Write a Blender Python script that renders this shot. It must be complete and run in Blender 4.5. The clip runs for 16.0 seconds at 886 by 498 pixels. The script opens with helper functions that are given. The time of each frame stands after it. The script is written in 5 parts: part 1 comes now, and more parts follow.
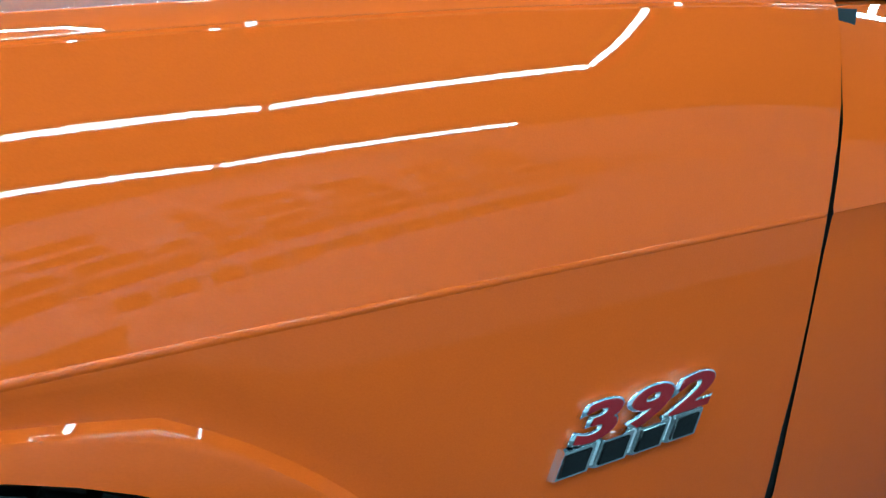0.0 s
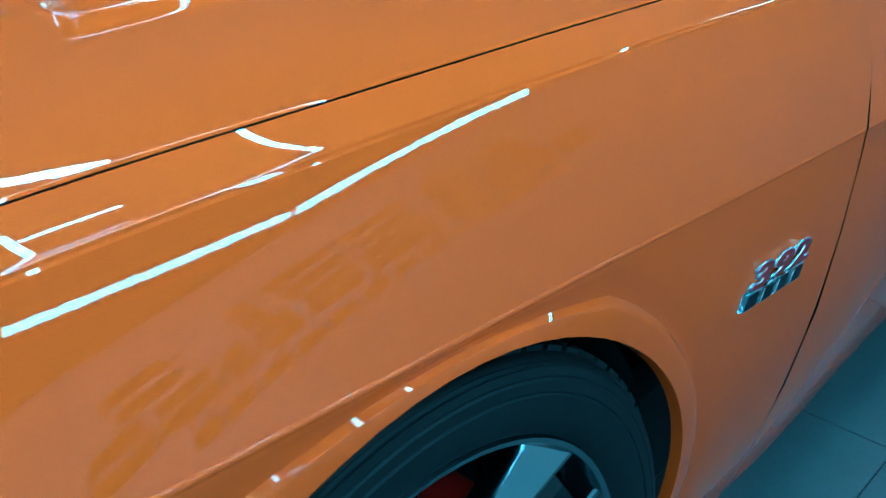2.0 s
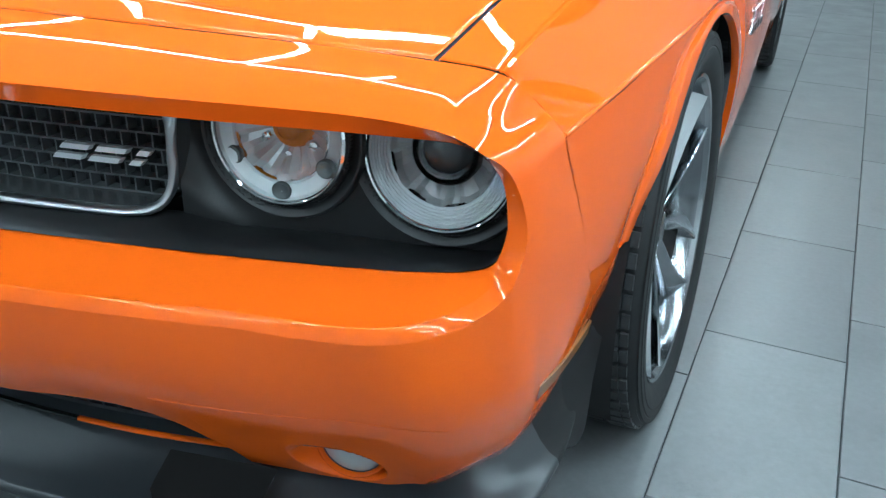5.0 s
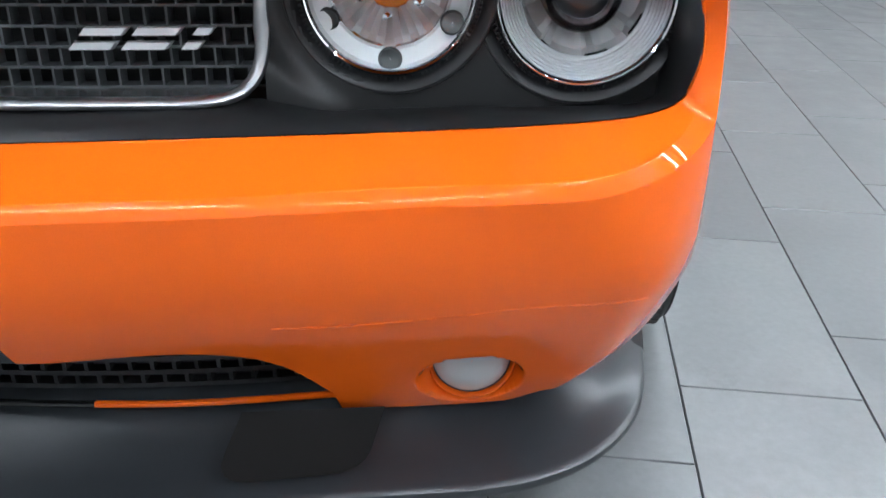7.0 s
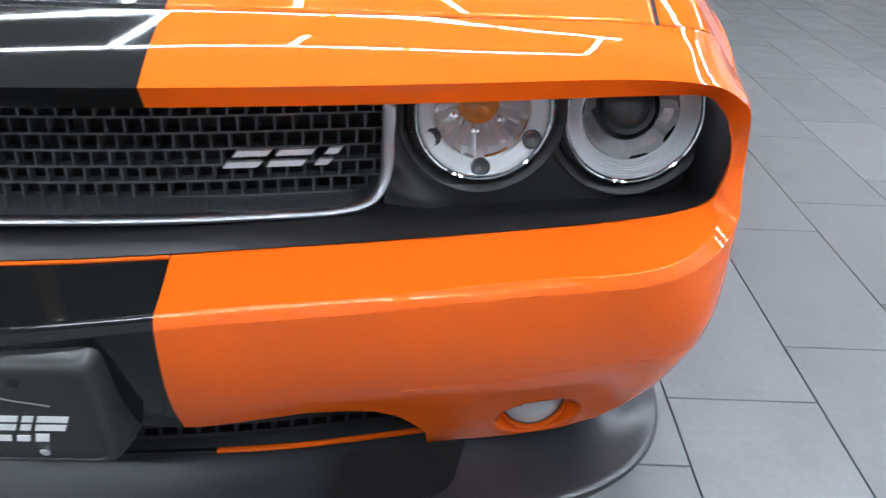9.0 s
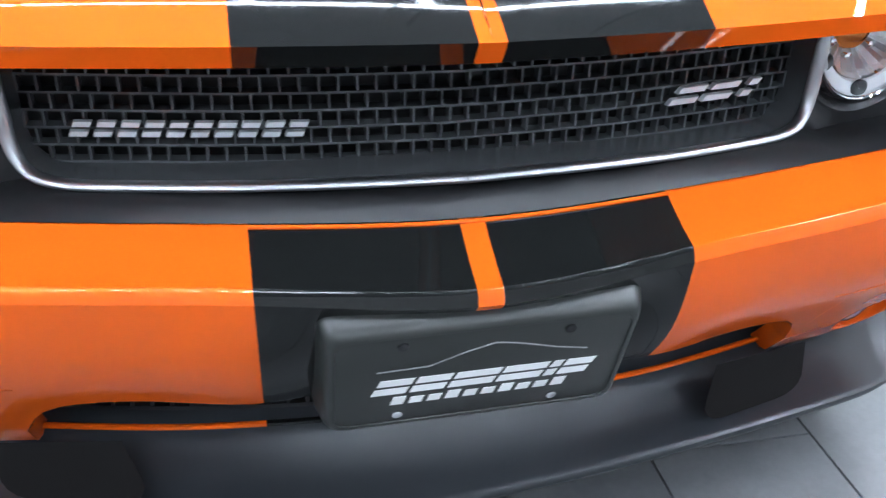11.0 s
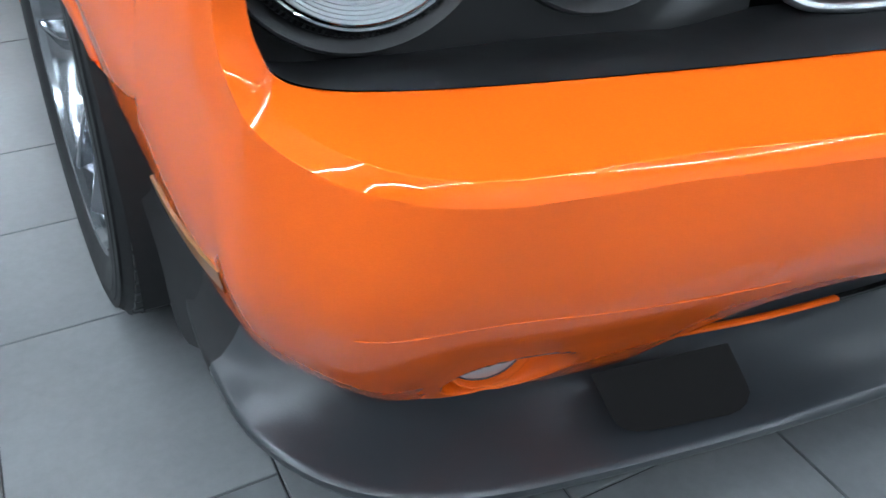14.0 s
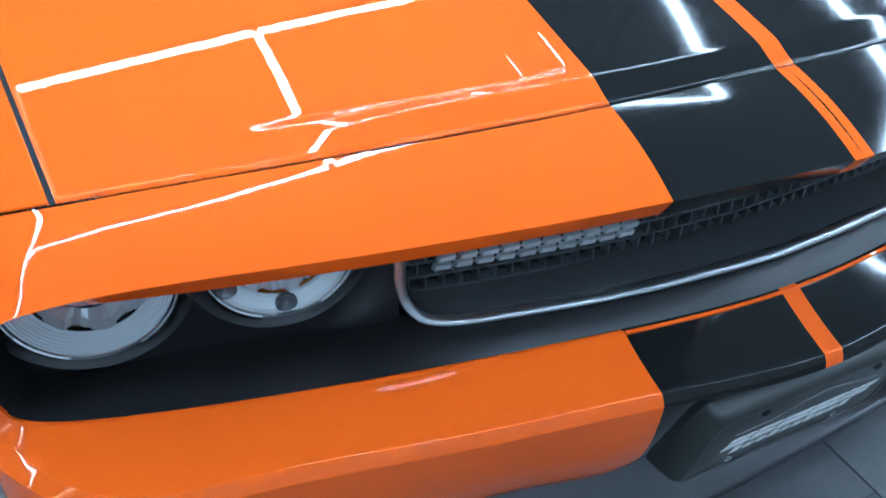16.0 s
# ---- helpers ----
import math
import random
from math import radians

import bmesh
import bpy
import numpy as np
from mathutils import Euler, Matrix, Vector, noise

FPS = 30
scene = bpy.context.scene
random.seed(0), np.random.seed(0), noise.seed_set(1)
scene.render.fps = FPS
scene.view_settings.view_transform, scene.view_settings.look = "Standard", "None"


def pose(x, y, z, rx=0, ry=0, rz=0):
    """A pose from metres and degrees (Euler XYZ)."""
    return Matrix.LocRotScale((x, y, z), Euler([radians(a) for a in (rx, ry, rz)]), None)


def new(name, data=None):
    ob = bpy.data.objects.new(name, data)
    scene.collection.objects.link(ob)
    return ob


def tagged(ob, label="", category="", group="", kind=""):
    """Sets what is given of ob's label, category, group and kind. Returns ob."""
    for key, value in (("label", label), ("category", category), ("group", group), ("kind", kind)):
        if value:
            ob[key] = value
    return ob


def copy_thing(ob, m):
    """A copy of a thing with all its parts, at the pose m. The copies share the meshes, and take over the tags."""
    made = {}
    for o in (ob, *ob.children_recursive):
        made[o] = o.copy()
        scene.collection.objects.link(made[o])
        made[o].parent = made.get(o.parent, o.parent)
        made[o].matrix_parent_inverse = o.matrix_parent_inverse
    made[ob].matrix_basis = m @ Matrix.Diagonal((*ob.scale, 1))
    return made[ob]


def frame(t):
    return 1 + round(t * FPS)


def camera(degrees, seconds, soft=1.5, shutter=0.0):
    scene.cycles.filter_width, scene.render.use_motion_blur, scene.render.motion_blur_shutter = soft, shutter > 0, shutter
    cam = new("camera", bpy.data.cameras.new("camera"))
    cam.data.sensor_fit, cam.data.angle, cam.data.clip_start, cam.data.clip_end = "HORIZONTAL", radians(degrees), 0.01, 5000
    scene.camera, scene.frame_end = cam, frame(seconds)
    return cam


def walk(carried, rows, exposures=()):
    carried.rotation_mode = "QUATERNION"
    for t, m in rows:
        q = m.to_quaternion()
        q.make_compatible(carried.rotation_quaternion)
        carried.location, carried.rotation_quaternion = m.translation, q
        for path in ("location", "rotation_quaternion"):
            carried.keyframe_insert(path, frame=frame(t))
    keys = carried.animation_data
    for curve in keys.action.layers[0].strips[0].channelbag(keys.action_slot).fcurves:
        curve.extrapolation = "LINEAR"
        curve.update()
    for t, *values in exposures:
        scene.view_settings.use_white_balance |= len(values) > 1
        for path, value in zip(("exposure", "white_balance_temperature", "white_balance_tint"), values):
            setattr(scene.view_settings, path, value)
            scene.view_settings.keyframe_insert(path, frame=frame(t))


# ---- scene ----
cam = camera(54.35, 16.0, soft=1.3, shutter=0.3)
# seconds, place, turn in degrees
# PATH
PATH = [
    (0, 1.3693, 0.0978, 0.9377, 75.64, -0.51, 53.60),
    (0.5, 1.3885, 0.0043, 0.9924, 73.06, -0.65, 52.08),
    (1, 1.3674, -0.1050, 1.0180, 69.74, -1.06, 50.06),
    (1.5, 1.3509, -0.2402, 1.0608, 67.29, -1.02, 46.51),
    (2, 1.3055, -0.3849, 1.1003, 65.21, -1.64, 42.52),
    (2.5, 1.2192, -0.6009, 1.1211, 63.64, -2.89, 37.20),
    (3, 1.2248, -0.9580, 1.1575, 63.24, -2.62, 32.73),
    (3.5, 1.2211, -1.1285, 1.1460, 62.42, -0.75, 28.97),
    (4, 1.2360, -1.2844, 1.0923, 62.74, -0.65, 26.33),
    (4.5, 1.1996, -1.3939, 1.0590, 63.17, -0.72, 24.89),
    (4.7, 1.1658, -1.4457, 1.0447, 63.39, -0.92, 24.45),
    (6.8, 0.7130, -1.4779, 0.8835, 63.54, -0.94, 6.77),
    (7, 0.6921, -1.4959, 0.8454, 63.59, -0.85, 5.10),
    (7.5, 0.6788, -1.5124, 0.8237, 63.37, -1.14, 2.48),
    (8, 0.6938, -1.5483, 0.9499, 63.12, -1.56, 1.03),
    (8.5, 0.6277, -1.5953, 1.0331, 62.96, -1.81, 0.00),
    (9, 0.4963, -1.6448, 1.0231, 62.92, -1.90, -0.87),
    (9.5, 0.3272, -1.6625, 1.0018, 62.72, -2.40, -2.95),
    (9.7, 0.2513, -1.6559, 0.9976, 62.45, -2.51, -3.60),
    (11.8, -0.4877, -1.5266, 1.0227, 58.11, -1.38, -19.52),
    (12, -0.5528, -1.4957, 1.0074, 58.09, -1.31, -20.72),
    (12.5, -0.7544, -1.3959, 0.9706, 57.64, -1.01, -23.06),
    (13, -0.9395, -1.2799, 0.9214, 57.49, -0.93, -25.14),
    (13.5, -1.0273, -1.1823, 0.8699, 56.37, -1.52, -26.38),
    (14, -0.9887, -1.1892, 0.8422, 54.51, -1.04, -27.55),
    (14.5, -0.9111, -1.2376, 0.8409, 53.65, -1.30, -28.27),
    (15, -0.8324, -1.3264, 0.9420, 53.25, -1.16, -28.69),
    (15.5, -0.7430, -1.3742, 1.1158, 53.33, -1.06, -28.08),
    (16, -0.7319, -1.3772, 1.2322, 53.51, -0.44, -25.85),
]
# END PATH
EXPOSURE = [(0, -0.34, 4200, -32), (0.5, -0.46, 3420, -45), (1.2, -0.50, 3060, -50), (2.0, -0.62, 3000, -46), (3.0, -0.73, 3280, -37), (3.5, -0.70, 3520, -31), (4.5, 0.24, 4850, -16), (6.8, 1.12, 6050, 4), (8.0, 1.02, 6000, 7), (9.5, 0.88, 5950, 9), (12.0, 1.34, 5650, 4), (13.0, 1.12, 5650, 1), (14.0, 1.14, 5700, 1), (15.3, 1.06, 5650, 0), (16.0, 0.28, 4750, -3)]
walk(cam, [(t, pose(*p)) for t, *p in PATH], EXPOSURE)

# ---------------------------------------------------------------- world
world = bpy.data.worlds.new("world")
scene.world = world
world.use_nodes = True
world.node_tree.nodes["Background"].inputs[0].default_value = (0.6, 0.7, 0.8, 1)
world.node_tree.nodes["Background"].inputs[1].default_value = 0.0
LED_POWER = 60.0

# ---------------------------------------------------------------- materials


def principled(name, color=(0.8, 0.8, 0.8), rough=0.5, metal=0.0, **more):
    m = bpy.data.materials.new(name)
    m.use_nodes = True
    n = m.node_tree.nodes["Principled BSDF"]
    n.inputs["Base Color"].default_value = (*color, 1)
    n.inputs["Roughness"].default_value = rough
    n.inputs["Metallic"].default_value = metal
    for k, v in more.items():
        n.inputs[k.replace("_", " ")].default_value = v
    return m, m.node_tree, n


def add(nt, kind, **props):
    n = nt.nodes.new(kind)
    for k, v in props.items():
        if k == "operation":
            n.operation = v
        elif k == "blend_type":
            n.blend_type = v
        elif k == "data_type":
            n.data_type = v
    return n


def noise_node(nt, scale, detail=4.0, rough=0.55, space="Object"):
    c = add(nt, "ShaderNodeNewGeometry" if space == "Position" else "ShaderNodeTexCoord")
    n = add(nt, "ShaderNodeTexNoise")
    n.inputs["Scale"].default_value = scale
    n.inputs["Detail"].default_value = detail
    n.inputs["Roughness"].default_value = rough
    nt.links.new(c.outputs[space], n.inputs["Vector"])
    return n


def ramp(nt, source, stops):
    r = add(nt, "ShaderNodeValToRGB")
    e = r.color_ramp.elements
    while len(e) < len(stops):
        e.new(0.5)
    for k, (p, c) in enumerate(stops):
        e[k].position = p
        e[k].color = (*c, 1) if len(c) == 3 else c
    nt.links.new(source, r.inputs[0])
    return r


def grey(v):
    return (v, v, v)


def bumped(nt, bsdf, source, strength, distance):
    b = add(nt, "ShaderNodeBump")
    b.inputs["Strength"].default_value = strength
    b.inputs["Distance"].default_value = distance
    nt.links.new(source, b.inputs["Height"])
    nt.links.new(b.outputs[0], bsdf.inputs["Normal"])
    return b


ORANGE = (0.70, 0.106, 0.004)


def paint(name, striped):
    m, nt, n = principled(name, ORANGE, 0.45, 0.0, Coat_Weight=1.0, Coat_Roughness=0.01, Coat_IOR=1.385, Specular_IOR_Level=0.0)
    flake = noise_node(nt, 900.0, 2.0)
    tone = noise_node(nt, 2.5, 3.0)
    r = ramp(nt, flake.outputs[0], [(0.3, (0.69, 0.101, 0.004)), (0.7, (0.73, 0.112, 0.006))])
    color = r.outputs[0]
    if striped:
        c = add(nt, "ShaderNodeTexCoord")
        s = add(nt, "ShaderNodeSeparateXYZ")
        nt.links.new(c.outputs["Object"], s.inputs[0])
        a = add(nt, "ShaderNodeMath", operation="ABSOLUTE")
        nt.links.new(s.outputs[0], a.inputs[0])
        out = add(nt, "ShaderNodeMath", operation="LESS_THAN")
        out.inputs[1].default_value = 0.2305
        inn = add(nt, "ShaderNodeMath", operation="GREATER_THAN")
        inn.inputs[1].default_value = 0.0135
        both = add(nt, "ShaderNodeMath", operation="MULTIPLY")
        for q in (out, inn):
            nt.links.new(a.outputs[0], q.inputs[0])
        nt.links.new(out.outputs[0], both.inputs[0])
        nt.links.new(inn.outputs[0], both.inputs[1])
        mix = add(nt, "ShaderNodeMix", data_type="RGBA")
        nt.links.new(both.outputs[0], mix.inputs[0])
        nt.links.new(color, mix.inputs[6])
        mix.inputs[7].default_value = (0.0085, 0.009, 0.0088, 1)
        color = mix.outputs[2]
        # vinyl film: a little less gloss than the lacquer
        rr = add(nt, "ShaderNodeMath", operation="MULTIPLY_ADD")
        nt.links.new(both.outputs[0], rr.inputs[0])
        rr.inputs[1].default_value = 0.05
        rr.inputs[2].default_value = 0.015
        nt.links.new(rr.outputs[0], n.inputs["Coat Roughness"])
        sheen = add(nt, "ShaderNodeMath", operation="MULTIPLY")
        nt.links.new(both.outputs[0], sheen.inputs[0])
        sheen.inputs[1].default_value = 0.0
        nt.links.new(sheen.outputs[0], n.inputs["Specular IOR Level"])
    nt.links.new(color, n.inputs["Base Color"])
    # very fine orange peel
    peel = noise_node(nt, 130.0, 2.0)
    b = add(nt, "ShaderNodeBump")
    b.inputs["Strength"].default_value = 0.02
    b.inputs["Distance"].default_value = 0.0004
    nt.links.new(peel.outputs[0], b.inputs["Height"])
    nt.links.new(b.outputs[0], n.inputs["Coat Normal"])
    return m


PAINT = paint("orange_paint", False)
STRIPED = paint("orange_paint_with_black_stripes", True)


def plastic(name, color, rough, bump_scale=700.0, strength=0.25, **more):
    m, nt, n = principled(name, color, rough, **more)
    g = noise_node(nt, bump_scale, 3.0)
    bumped(nt, n, g.outputs[0], strength, 0.0006)
    w = noise_node(nt, 30.0, 6.0, 0.7)
    r = ramp(nt, w.outputs[0], [(0.25, grey(max(rough - 0.03, 0))), (0.8, grey(min(rough + 0.05, 1)))])
    nt.links.new(r.outputs[0], n.inputs["Roughness"])
    return m


BLACK_TRIM = plastic("satin_black_plastic", (0.012, 0.012, 0.013), 0.42)
SPLITTER = plastic("grained_grey_black_plastic", (0.024, 0.027, 0.031), 0.34, 420.0, 0.2)
SILL_GREY = plastic("grey_sill_plastic", (0.07, 0.074, 0.077), 0.16)
LINER = plastic("matt_black_liner", (0.008, 0.008, 0.009), 0.85)
# black for flat sheets that stand in for shade, in ducts and wheels
SHADE_BLACK = principled("deep_black_shade", (0.006, 0.005, 0.005), 0.4, 0.0, Specular_IOR_Level=0.15)[0]
GLOSS_BLACK = principled("gloss_black", (0.008, 0.008, 0.009), 0.08)[0]
MESHBLACK = plastic("black_grille_plastic", (0.07, 0.074, 0.078), 0.32)
CHROME = principled("chrome", (0.86, 0.87, 0.88), 0.06, 1.0)[0]
SATIN_CHROME = principled("satin_chrome", (0.44, 0.45, 0.465), 0.36, 1.0)[0]
BADGE_SILVER = principled("bright_badge_silver", (0.80, 0.81, 0.83), 0.30, 0.55)[0]
RED = principled("red_enamel", (0.32, 0.012, 0.02), 0.12, 0.2, Coat_Weight=0.6)[0]
AMBER = principled("amber_lens", (0.20, 0.075, 0.008), 0.3, 0.0, Coat_Weight=0.25)[0]
GREY_REFLECTOR = principled("frosted_reflector", (0.72, 0.74, 0.76), 0.2, 0.25)[0]
CELL_GREY = principled("smoked_lamp_cell", (0.16, 0.165, 0.17), 0.15, 0.5)[0]
FOG_GLASS = principled("frosted_fog_lens", (0.42, 0.43, 0.44), 0.16, 0.3, Coat_Weight=0.7)[0]
AMBER_BULB = principled("amber_bulb", (0.62, 0.20, 0.02), 0.12, 0.3)[0]
BOWL = principled("bright_lamp_reflector", (0.90, 0.91, 0.92), 0.13, 0.62)[0]
LAMP_DARK = principled("dark_projector_lens", (0.03, 0.035, 0.04), 0.04, 0.0, Coat_Weight=1.0)[0]
WHITE_PRINT = principled("white_print", (0.88, 0.88, 0.87), 0.35)[0]
GREY_PRINT = principled("grey_print", (0.25, 0.25, 0.25), 0.4)[0]
BRAKE_RED = principled("red_brake_caliper", (0.5, 0.015, 0.01), 0.3)[0]
STEEL = principled("brushed_steel", (0.20, 0.20, 0.205), 0.42, 1.0)[0]
RUBBER = plastic("tyre_rubber", (0.013, 0.0135, 0.0145), 0.62, 260.0, 0.3, Specular_IOR_Level=0.3)
# tyre rubber made lighter, so the blocks stand out in the arch's shade
TREAD = plastic("lightened_tread_rubber", (0.030, 0.031, 0.033), 0.6, 260.0, 0.3, Specular_IOR_Level=0.35)
RIM = principled("hyper_silver_wheel", (0.33, 0.345, 0.365), 0.13, 1.0)[0]
RIM_DARK = principled("dark_wheel_barrel", (0.24, 0.25, 0.265), 0.17, 1.0)[0]
PLATE_BLACK = plastic("plate_black", (0.022, 0.024, 0.022), 0.34)


def clear_glass(name, tint=(0.96, 0.98, 0.98)):
    m, nt, n = principled(name, tint, 0.02, 0.0, Transmission_Weight=1.0, IOR=1.15)
    return m


LENS = clear_glass("clear_polycarbonate")
DARK_GLASS = principled("dark_window_glass", (0.01, 0.012, 0.013), 0.02, 0.0, Coat_Weight=1.0)[0]


def tile_material(joined):
    m, nt, n = principled("grey_porcelain_tile_far" if joined else "grey_porcelain_tile", (0.3, 0.31, 0.32), 0.35)
    if joined:
        src = add(nt, "ShaderNodeNewGeometry").outputs["Random Per Island"]
    else:
        src = add(nt, "ShaderNodeObjectInfo").outputs["Random"]
    fine = noise_node(nt, 60.0, 5.0, 0.65, "Position")
    smear = noise_node(nt, 7.0, 5.0, 0.6, "Position")
    base = ramp(nt, src, [(0.0, (0.126, 0.130, 0.134)), (1.0, (0.156, 0.160, 0.164))])
    f = ramp(nt, fine.outputs[0], [(0.3, grey(0.90)), (0.75, grey(1.06))])
    s = ramp(nt, smear.outputs[0], [(0.35, grey(0.90)), (0.62, grey(1.05))])
    m1 = add(nt, "ShaderNodeMix", data_type="RGBA", blend_type="MULTIPLY")
    m2 = add(nt, "ShaderNodeMix", data_type="RGBA", blend_type="MULTIPLY")
    for q in (m1, m2):
        q.inputs[0].default_value = 1.0
    nt.links.new(base.outputs[0], m1.inputs[6])
    nt.links.new(f.outputs[0], m1.inputs[7])
    nt.links.new(m1.outputs[2], m2.inputs[6])
    nt.links.new(s.outputs[0], m2.inputs[7])
    # a few scuffs and dried drops
    scuff = noise_node(nt, 2.6, 9.0, 0.72, "Position")
    k = ramp(nt, scuff.outputs[0], [(0.63, grey(1.0)), (0.70, grey(0.80))])
    m3 = add(nt, "ShaderNodeMix", data_type="RGBA", blend_type="MULTIPLY")
    m3.inputs[0].default_value = 1.0
    nt.links.new(m2.outputs[2], m3.inputs[6])
    nt.links.new(k.outputs[0], m3.inputs[7])
    nt.links.new(m3.outputs[2], n.inputs["Base Color"])
    r = ramp(nt, smear.outputs[0], [(0.3, grey(0.30)), (0.7, grey(0.46))])
    nt.links.new(r.outputs[0], n.inputs["Roughness"])
    bumped(nt, n, fine.outputs[0], 0.12, 0.001)
    return m


TILE = tile_material(False)
TILE_FAR = tile_material(True)
GROUT = plastic("dark_grout", (0.045, 0.045, 0.048), 0.9)


def wall_paint(name, color, rough=0.6):
    m, nt, n = principled(name, color, rough)
    a = noise_node(nt, 1.3, 4.0)
    b = noise_node(nt, 160.0, 3.0)
    r = ramp(nt, a.outputs[0], [(0.3, tuple(c * 0.94 for c in color)), (0.7, color)])
    nt.links.new(r.outputs[0], n.inputs["Base Color"])
    bumped(nt, n, b.outputs[0], 0.15, 0.001)
    return m


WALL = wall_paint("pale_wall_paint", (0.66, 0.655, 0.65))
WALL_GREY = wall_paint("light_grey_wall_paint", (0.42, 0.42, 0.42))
CEILING = wall_paint("grey_ceiling_paint", (0.06, 0.062, 0.065), 0.8)
SIGN_DARK = principled("dark_sign_lettering", (0.015, 0.015, 0.016), 0.5)[0]


def led(name, strength):
    m = bpy.data.materials.new(name)
    m.use_nodes = True
    nt = m.node_tree
    nt.nodes.clear()
    e = add(nt, "ShaderNodeEmission")
    e.inputs[0].default_value = (0.93, 0.96, 1.0, 1)
    e.inputs[1].default_value = strength
    o = add(nt, "ShaderNodeOutputMaterial")
    nt.links.new(e.outputs[0], o.inputs[0])
    return m


LED = led("led_tube_light", LED_POWER)

# ---------------------------------------------------------------- mesh helpers


def finish(bm, name, material, parent=None, label="", sharp=38.0, smooth=True):
    bmesh.ops.recalc_face_normals(bm, faces=bm.faces)
    me = bpy.data.meshes.new(name)
    bm.to_mesh(me)
    bm.free()
    if smooth:
        me.polygons.foreach_set("use_smooth", [True] * len(me.polygons))
        me.set_sharp_from_angle(angle=radians(sharp))
    mats = material if isinstance(material, (list, tuple)) else [material]
    for q in mats:
        me.materials.append(q)
    ob = new(name, me)
    if parent is not None:
        ob.parent = parent
    if label:
        tagged(ob, label)
    return ob


def part(name, bm, material, parent, label="", sharp=38.0, smooth=True):
    return finish(bm, name, material, parent, label, sharp, smooth)


def natural(xs, ys):
    """Natural cubic spline through the knots, straight beyond them."""
    xs, ys = np.array(xs, float), np.array(ys, float)
    n = len(xs)
    h = np.diff(xs)
    A, b = np.eye(n), np.zeros(n)
    for i in range(1, n - 1):
        A[i, i - 1:i + 2] = h[i - 1], 2 * (h[i - 1] + h[i]), h[i]
        b[i] = 6 * ((ys[i + 1] - ys[i]) / h[i] - (ys[i] - ys[i - 1]) / h[i - 1])
    M = np.linalg.solve(A, b)

    def f(x):
        if x <= xs[0]:
            s = (ys[1] - ys[0]) / h[0] - h[0] * (2 * M[0] + M[1]) / 6
            return ys[0] + s * (x - xs[0])
        if x >= xs[-1]:
            s = (ys[-1] - ys[-2]) / h[-1] + h[-1] * (M[-2] + 2 * M[-1]) / 6
            return ys[-1] + s * (x - xs[-1])
        i = min(int(np.searchsorted(xs, x) - 1), n - 2)
        i = max(i, 0)
        a, c = xs[i + 1] - x, x - xs[i]
        return (M[i] * a ** 3 + M[i + 1] * c ** 3) / (6 * h[i]) + (ys[i] / h[i] - M[i] * h[i] / 6) * a + (ys[i + 1] / h[i] - M[i + 1] * h[i] / 6) * c
    return f


def chord(pts):
    """A curve through points of any dimension, by its share of length 0..1."""
    p = np.array(pts, float)
    s = np.r_[0, np.cumsum(np.sqrt((np.diff(p, axis=0) ** 2).sum(1)))]
    s /= s[-1]
    fs = [natural(s, p[:, k]) for k in range(p.shape[1])]
    return lambda t: np.array([f(t) for f in fs])


def by_index(pts):
    p = np.array(pts, float)
    fs = [natural(np.arange(len(p)), p[:, k]) for k in range(p.shape[1])]
    return lambda t: np.array([f(t) for f in fs])


def by_span(pts):
    """As by_index, but smooth by length, so that short and long spans join without a kink."""
    p = np.array(pts, float)
    s = np.r_[0, np.cumsum(np.sqrt((np.diff(p, axis=0) ** 2).sum(1)) ** 0.75)]
    fs = [natural(s, p[:, k]) for k in range(p.shape[1])]
    ticks = np.arange(len(p))
    return lambda t: np.array([f(float(np.interp(t, ticks, s))) for f in fs])


def grid_faces(bm, rows, closed=False, mat=0):
    vs = [[bm.verts.new(p) for p in row] for row in rows]
    m = len(vs[0])
    for a, b in zip(vs, vs[1:]):
        for j in range(m if closed else m - 1):
            k = (j + 1) % m
            f = bm.faces.new((a[j], a[k], b[k], b[j]))
            f.material_index = mat
    return vs


